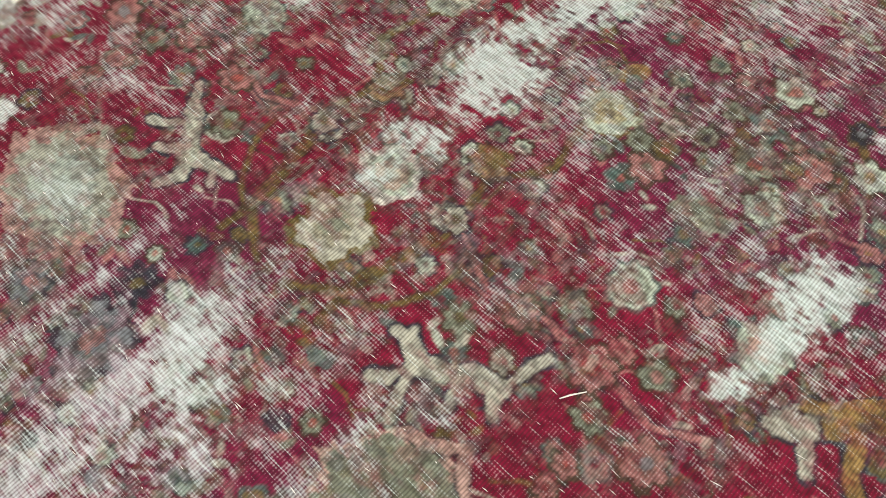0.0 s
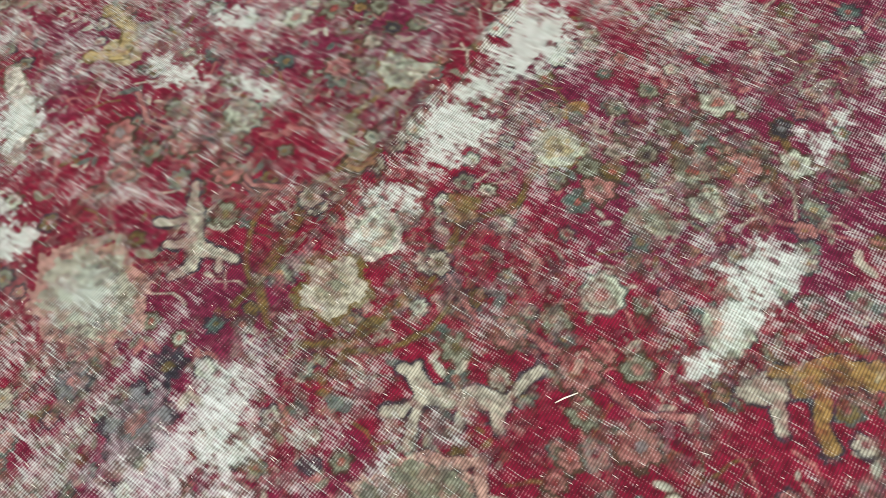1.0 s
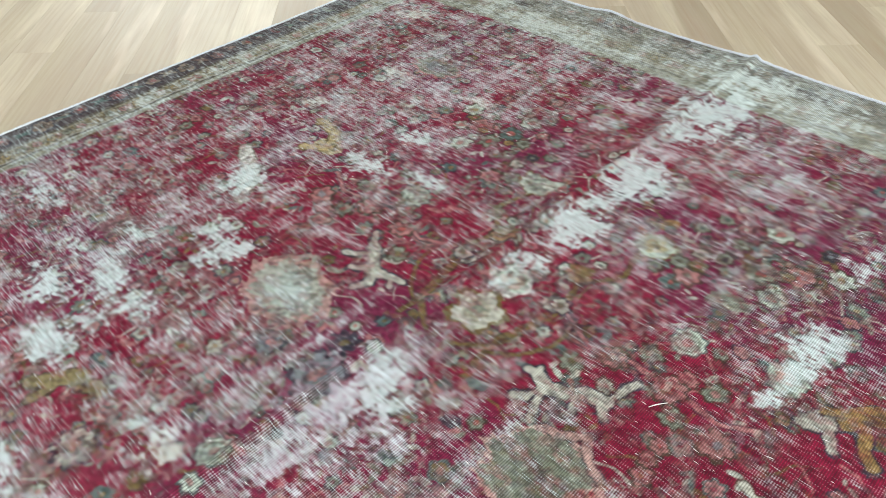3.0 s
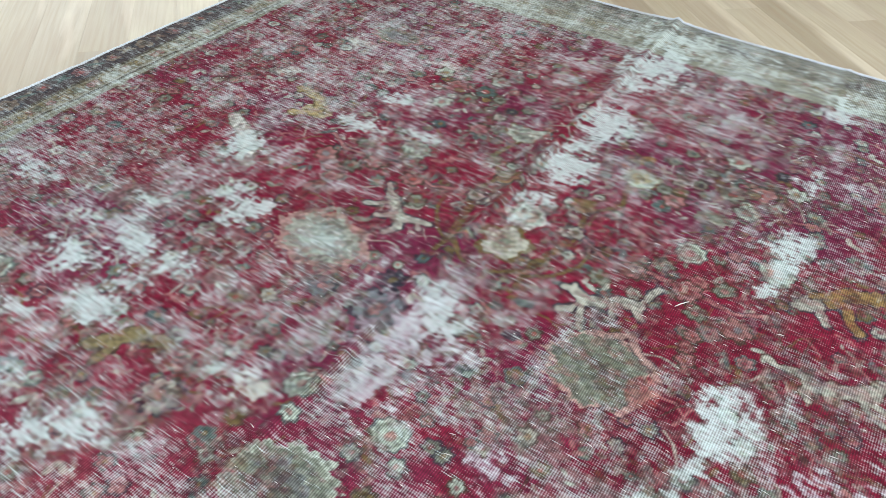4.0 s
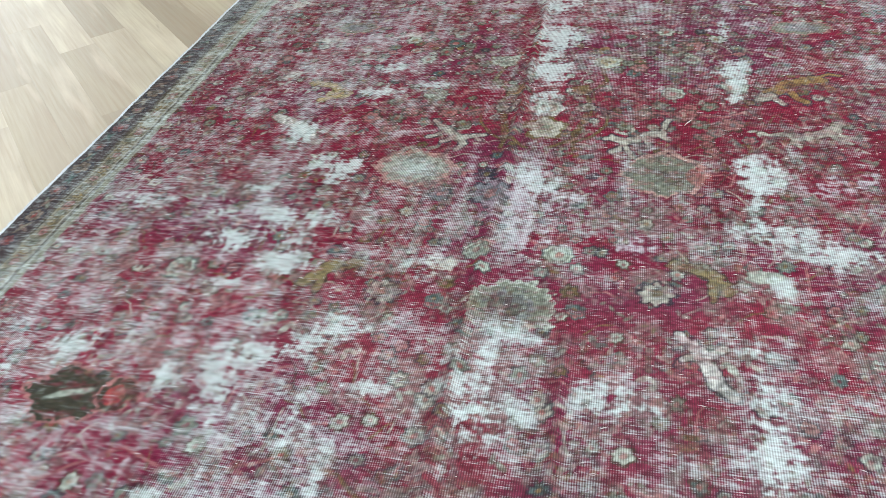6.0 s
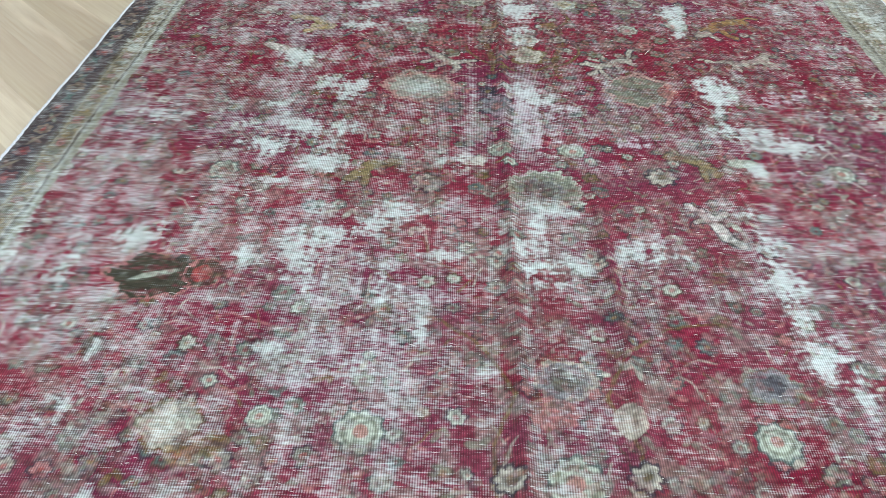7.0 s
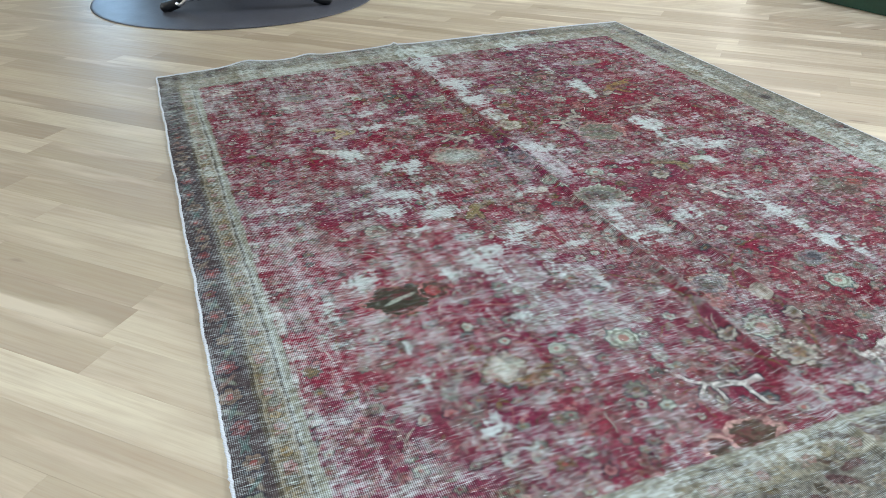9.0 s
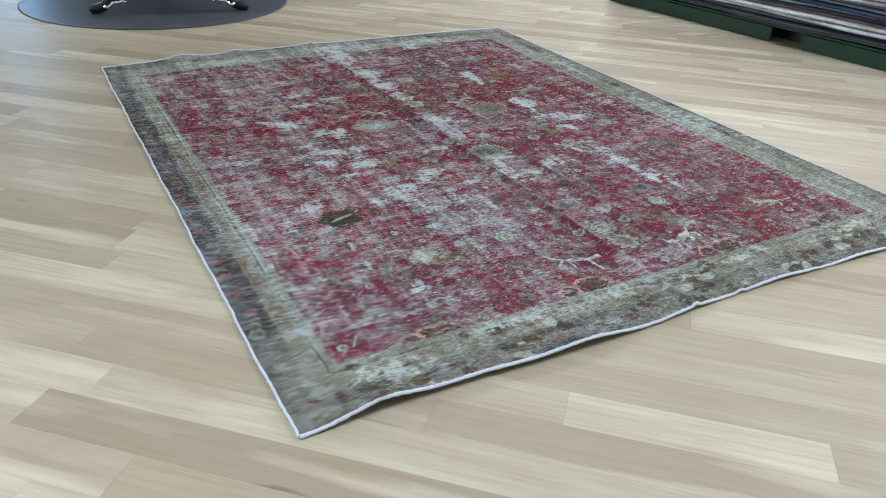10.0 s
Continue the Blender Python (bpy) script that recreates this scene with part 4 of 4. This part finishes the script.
# the eastern fold
for x, y, rx, ry, a in ((2.104, 2.078, 0.052, 0.070, 1.0), (2.12, 1.82, 0.085, 0.045, 0.85), (2.26, 1.755, 0.070, 0.038, 0.7), (2.10, 1.64, 0.055, 0.032, 0.6), (2.09, 1.95, 0.04, 0.06, 0.5), (2.087, 2.70, 0.055, 0.06, 0.8), (2.09, 2.62, 0.025, 0.10, 0.6), (2.068, 2.49, 0.030, 0.03, 0.6), (2.065, 3.02, 0.035, 0.09, 0.55),
                        (2.065, 3.50, 0.05, 0.09, 0.7), (2.05, 1.14, 0.035, 0.12, 0.85), (2.065, 0.92, 0.045, 0.06, 0.7), (2.12, 0.86, 0.05, 0.06, 0.55), (2.04, 1.42, 0.042, 0.03, 0.6), (2.04, 1.31, 0.05, 0.03, 0.6), (1.713, 1.254, 0.07, 0.045, 0.55), (1.80, 1.245, 0.05, 0.03, 0.45)):
    bare(x, y, rx, ry, 1.22 * a)
# the western half
for x, y, rx, ry, a in ((1.144, 2.05, 0.090, 0.070, 0.38), (0.907, 2.035, 0.075, 0.058, 0.9), (0.717, 2.232, 0.050, 0.050, 0.9), (0.914, 2.505, 0.060, 0.042, 0.9), (0.90, 2.69, 0.048, 0.030, 0.9), (0.815, 1.78, 0.060, 0.045, 0.8), (0.724, 1.68, 0.070, 0.045, 0.9), (0.925, 1.785, 0.050, 0.042, 0.75), (0.90, 1.60, 0.060, 0.036, 0.9),
                        (0.90, 1.70, 0.05, 0.08, 0.5), (0.69, 1.92, 0.050, 0.036, 0.6), (0.39, 1.82, 0.060, 0.036, 0.65), (0.768, 1.509, 0.045, 0.03, 0.6), (1.235, 1.62, 0.060, 0.036, 0.55), (0.65, 1.78, 0.06, 0.035, 0.5), (1.08, 2.555, 0.06, 0.032, 0.5)):
    bare(x, y, rx, ry, 1.1 * a)
for x, y, rx, ry, a in ((1.12, 1.395, 0.052, 0.034, 0.95), (1.07, 1.32, 0.050, 0.042, 0.9), (0.92, 1.39, 0.040, 0.028, 0.7), (0.957, 1.29, 0.055, 0.042, 0.7), (0.90, 1.19, 0.052, 0.095, 0.85), (0.778, 1.188, 0.042, 0.03, 0.7), (0.497, 1.25, 0.052, 0.050, 0.85), (1.098, 1.11, 0.032, 0.09, 0.75), (0.915, 1.06, 0.04, 0.025, 0.6),
                        (1.237, 1.23, 0.05, 0.032, 0.6), (1.197, 0.98, 0.020, 0.07, 0.6), (0.348, 0.99, 0.042, 0.075, 0.65), (0.355, 1.126, 0.032, 0.10, 0.6), (0.506, 0.722, 0.028, 0.030, 0.95), (0.515, 0.89, 0.022, 0.07, 0.6), (0.62, 0.51, 0.042, 0.045, 0.7), (0.69, 0.41, 0.05, 0.03, 0.55), (0.877, 0.90, 0.045, 0.028, 0.55), (1.068, 0.85, 0.05, 0.036, 0.6)):
    bare(x, y, rx, ry, 0.95 * a)
for x, y, rx, ry, a in ((0.735, 0.70, 0.05, 0.055, 0.6), (1.20, 1.32, 0.045, 0.03, 0.5), (1.31, 1.63, 0.05, 0.04, 0.45), (1.61, 0.73, 0.035, 0.05, 0.5), (0.60, 2.92, 0.07, 0.05, 0.5), (0.93, 2.955, 0.06, 0.05, 0.5), (1.34, 2.76, 0.04, 0.045, 0.5), (1.66, 2.76, 0.04, 0.045, 0.45), (0.30, 3.28, 0.10, 0.06, 0.6), (2.6, 1.9, 0.05, 0.4, 0.35), (0.53, 2.62, 0.06, 0.05, 0.4)):
    bare(x, y, rx, ry, a, CREAM_WOOL)
# pale stretches of the borders
for x, y, rx, ry, a in ((0.205, 1.05, 0.020, 0.45, 0.65), (0.75, 0.20, 0.22, 0.05, 0.6), (1.25, 0.19, 0.26, 0.045, 0.5), (1.85, 0.19, 0.28, 0.045, 0.45), (0.33, 0.14, 0.14, 0.07, 0.6), (2.4, 0.17, 0.2, 0.05, 0.45), (0.7, 3.52, 0.4, 0.10, 0.55), (1.5, 3.62, 0.4, 0.11, 0.6), (2.2, 3.60, 0.35, 0.10, 0.55), (0.13, 2.5, 0.05, 0.5, 0.42), (2.84, 1.5, 0.09, 0.6, 0.45), (2.86, 2.7, 0.09, 0.5, 0.45)):
    bare(x, y, rx, ry, a, (0.46, 0.49, 0.41))
# sharp folds that run the length of the rug: worn lines, kept pile, and fold shade painted as less wear
for x, w, y0, y1, a in ((1.395, 0.016, 0.4, 3.3, -0.30), (1.64, 0.014, 0.4, 1.5, -0.28), (0.79, 0.010, 0.4, 1.6, -0.1), (2.02, 0.010, 0.5, 1.5, -0.12), (1.44, 0.010, 0.5, 1.4, 0.15), (0.33, 0.012, 0.3, 2.4, 0.14), (0.175, 0.006, 0.2, 3.3, 0.22), (0.96, 0.010, 0.5, 1.5, 0.16), (1.10, 0.012, 0.5, 1.4, 0.14)):
    WEAR += a * np.exp(-((GX - x - 0.006 * np.sin(GY * 5 + x * 9)) / w) ** 2) * soft(y0, y0 + 0.2, GY) * soft(y1, y1 - 0.2, GY)
WEAR -= 0.10 * KEEP
WEAR[:] = np.clip(WEAR, 0.05, 0.82)

# -- relief of the cloth: thickness, soft waves, the lifted lower hem and a rumple on the far edge
GZ = 0.007 + 0.0016 * (1 - WEAR) + 0.004 * clouds(GX, GY, 0.6, 61, 2) * soft(0.0, 0.3, edge_d)
hem = np.exp(-GY / 0.10)
GZ += hem * (0.026 * np.exp(-((GX - 0.22) / 0.13) ** 2) + 0.018 * soft(0.1, 0.3, GX) * soft(1.3, 0.9, GX) + 0.010 * np.sin(GX * 7.0 + 1.2) ** 2 * soft(0.4, 0.7, GX))
far = np.exp(-(north_edge(GX) - GY).clip(0) / 0.10)
GZ += far * (0.022 * np.exp(-((GX - 0.50) / 0.10) ** 2) + 0.014 * np.exp(-((GX - 0.86) / 0.07) ** 2) + 0.008 * np.exp(-((GX - 1.4) / 0.12) ** 2))
GZ += 0.011 * np.exp(-((GX - 1.41) / 0.015) ** 2) + 0.010 * np.exp(-((GX - 1.64) / 0.015) ** 2) * soft(1.7, 1.3, GY) + 0.004 * np.exp(-((GX - 2.02) / 0.016) ** 2)

rug = thing("rug", (0, 0, 0), 0, label="large worn crimson Persian rug with bare patches on the oak floor", category="rug")


def rug_part(name, keep, label):
    """The quads of the cloth whose centres are kept, as one mesh with pile colour and wear."""
    idx = np.arange(LINES * COLS).reshape(LINES, COLS)
    quads = np.stack([idx[:-1, :-1], idx[:-1, 1:], idx[1:, 1:], idx[1:, :-1]], -1)[keep[:-1, :-1]]
    used, flat = np.unique(quads.ravel(), return_inverse=True)
    me = bpy.data.meshes.new(name)
    me.vertices.add(len(used))
    me.vertices.foreach_set("co", np.stack([GX, GY, GZ], -1).reshape(-1, 3)[used].ravel())
    me.loops.add(len(flat))
    me.loops.foreach_set("vertex_index", flat.ravel().astype(np.int32))
    me.polygons.add(len(quads))
    me.polygons.foreach_set("loop_start", np.arange(0, len(flat), 4, dtype=np.int32))
    me.polygons.foreach_set("use_smooth", np.ones(len(quads), dtype=bool))
    me.update(calc_edges=True)
    c = me.attributes.new("pile", "FLOAT_COLOR", "POINT")
    rgba = np.ones((len(used), 4), np.float32)
    rgba[:, :3] = PILE.reshape(-1, 3)[used]
    c.data.foreach_set("color", rgba.ravel())
    w = me.attributes.new("wear", "FLOAT", "POINT")
    w.data.foreach_set("value", WEAR.ravel()[used].astype(np.float32))
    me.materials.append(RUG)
    ob = new(name, me)
    ob.parent = rug
    ob["label"] = label
    return ob


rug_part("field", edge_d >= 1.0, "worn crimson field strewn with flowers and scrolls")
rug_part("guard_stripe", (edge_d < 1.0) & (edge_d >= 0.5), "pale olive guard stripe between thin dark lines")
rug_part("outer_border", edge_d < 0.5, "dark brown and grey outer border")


def binding(name, xs, ys, zs, radius):
    bm = bmesh.new()
    rnd = random.Random(3)
    add_tube(bm, [(x + rnd.gauss(0, 0.0008), y + rnd.gauss(0, 0.0008), z) for x, y, z in zip(xs, ys, zs)], [radius * rnd.uniform(0.82, 1.16) for _ in xs], 8)
    part(name, bm, CORD, rug, "white overcast cotton edge cord")


step = 2
binding("edge_cord", GX[0, ::step], GY[0, ::step] - 0.003, GZ[0, ::step] - 0.001, 0.0056)
binding("edge_cord", GX[-1, ::step], GY[-1, ::step] + 0.002, GZ[-1, ::step], 0.0055)
binding("edge_cord", GX[::step, 0] - 0.002, GY[::step, 0], GZ[::step, 0] - 0.001, 0.0048)
binding("edge_cord", GX[::step, -1] + 0.001, GY[::step, -1], GZ[::step, -1] - 0.002, 0.0035)

# ---- loose thread and lint on the rug ----
def surface(x, y):
    i = int(np.clip(round(y / north_edge(x) * (LINES - 1)), 0, LINES - 1))
    j = int(np.clip(round(x / east_edge(y) * (COLS - 1)), 0, COLS - 1))
    return float(GZ[i, j])


bm = bmesh.new()
add_tube(bm, [(1.920, 2.328, surface(1.92, 2.328) + 0.003), (1.928, 2.342, surface(1.928, 2.342) + 0.004), (1.941, 2.361, surface(1.941, 2.361) + 0.003)], [0.0008, 0.0013, 0.0007], 6)
LINT = plain("white_lint", (0.80, 0.79, 0.76), 0.9, 0, 60, 0.1)
tagged(part("thread", bm, LINT), "short white loose thread lying on the rug", "thread")


def scatter_lint(count=2200):
    rnd = random.Random(8)
    v, f = [], []
    for _ in range(count):
        x, y = rnd.uniform(0.2, 2.75), rnd.uniform(0.2, 3.45)
        long, wide, a = rnd.uniform(0.002, 0.012) * rnd.random() + 0.0015, rnd.uniform(0.0004, 0.0008), rnd.gauss(0, 0.15)
        z = surface(x, y) + 0.0014
        c, q, k = math.cos(a), math.sin(a), len(v)
        for u, w, h in ((-long, 0, -0.001), (0, -wide, -0.0006), (long, 0, -0.001), (0, wide, -0.0006), (0, 0, wide)):
            v.append((x + u * c - w * q, y + u * q + w * c, z + h))
        f += [(k, k + 1, k + 4), (k + 1, k + 2, k + 4), (k + 2, k + 3, k + 4), (k + 3, k, k + 4)]
    me = bpy.data.meshes.new("lint")
    me.from_pydata(v, [], f)
    me.materials.append(LINT)
    tagged(new("lint", me), "tiny white specks of lint on the rug", "lint", kind="stuff")


scatter_lint()


# ---- oak floor ----
def plank_mesh(long, wide=0.1470, thick=0.018, ch=0.0003):
    x, y = long / 2, wide / 2
    v = [(-x, -y, -thick), (x, -y, -thick), (x, y, -thick), (-x, y, -thick), (-x, -y, -ch), (x, -y, -ch), (x, y, -ch), (-x, y, -ch),
         (ch - x, ch - y, 0), (x - ch, ch - y, 0), (x - ch, y - ch, 0), (ch - x, y - ch, 0)]
    f = [(0, 1, 5, 4), (1, 2, 6, 5), (2, 3, 7, 6), (3, 0, 4, 7), (4, 5, 9, 8), (5, 6, 10, 9), (6, 7, 11, 10), (7, 4, 8, 11), (8, 9, 10, 11)]
    return v, f


floor = tagged(part("floor", box((WEST - 0.2, SOUTH - 0.2, -0.12), (EAST + 0.2, NORTH + 0.2, -0.0185)), DARK_GAP), "light oak plank floor with mixed pale and tan boards", "floor", kind="structure")


def lay_floor(turn=-44.2, pitch=0.1472):
    rnd = random.Random(4)
    lengths = (0.7, 1.1, 1.6, 2.1)
    shared = {}
    for long in lengths:
        v, f = plank_mesh(long)
        me = bpy.data.meshes.new("plank")
        me.from_pydata(v, [], f)
        me.materials.append(OAK)
        shared[long] = me
    ways = Matrix.Rotation(radians(turn), 4, "Z")
    rest_v, rest_f, near = [], [], []
    rows = int(24 / pitch)
    for r in range(rows):
        y = -12 + r * pitch
        x = -13 - rnd.random() * 2
        while x < 13:
            long = rnd.choice(lengths)
            c = ways @ Vector((x + long / 2, y, 0)) + Vector((1.5, 2.0, 0))
            x += long + 0.0003
            if not (WEST - 1 < c.x < EAST + 1 and SOUTH - 1 < c.y < NORTH + 1):
                continue
            under = 0.9 < c.x < 2.2 and 0.9 < c.y < 2.9
            near.append((abs(c.x - 0.8) * 0.8 + abs(c.y - 1.2) * 0.7 + 50 * under, c, long))
    near.sort(key=lambda e: e[0])
    for _, c, long in near[:290]:
        ob = new("plank", shared[long])
        ob.matrix_world = Matrix.Translation(c) @ ways
        ob.parent = floor
    for _, c, long in near[290:]:
        v, f = plank_mesh(long)
        base = len(rest_v)
        rest_v += [tuple(Matrix.Translation(c) @ ways @ Vector(p)) for p in v]
        rest_f += [tuple(q + base for q in g) for g in f]
    me = bpy.data.meshes.new("far_planks")
    me.from_pydata(rest_v, [], rest_f)
    me.materials.append(OAK)
    tagged(new("far_planks", me), kind="stuff").parent = floor


lay_floor()
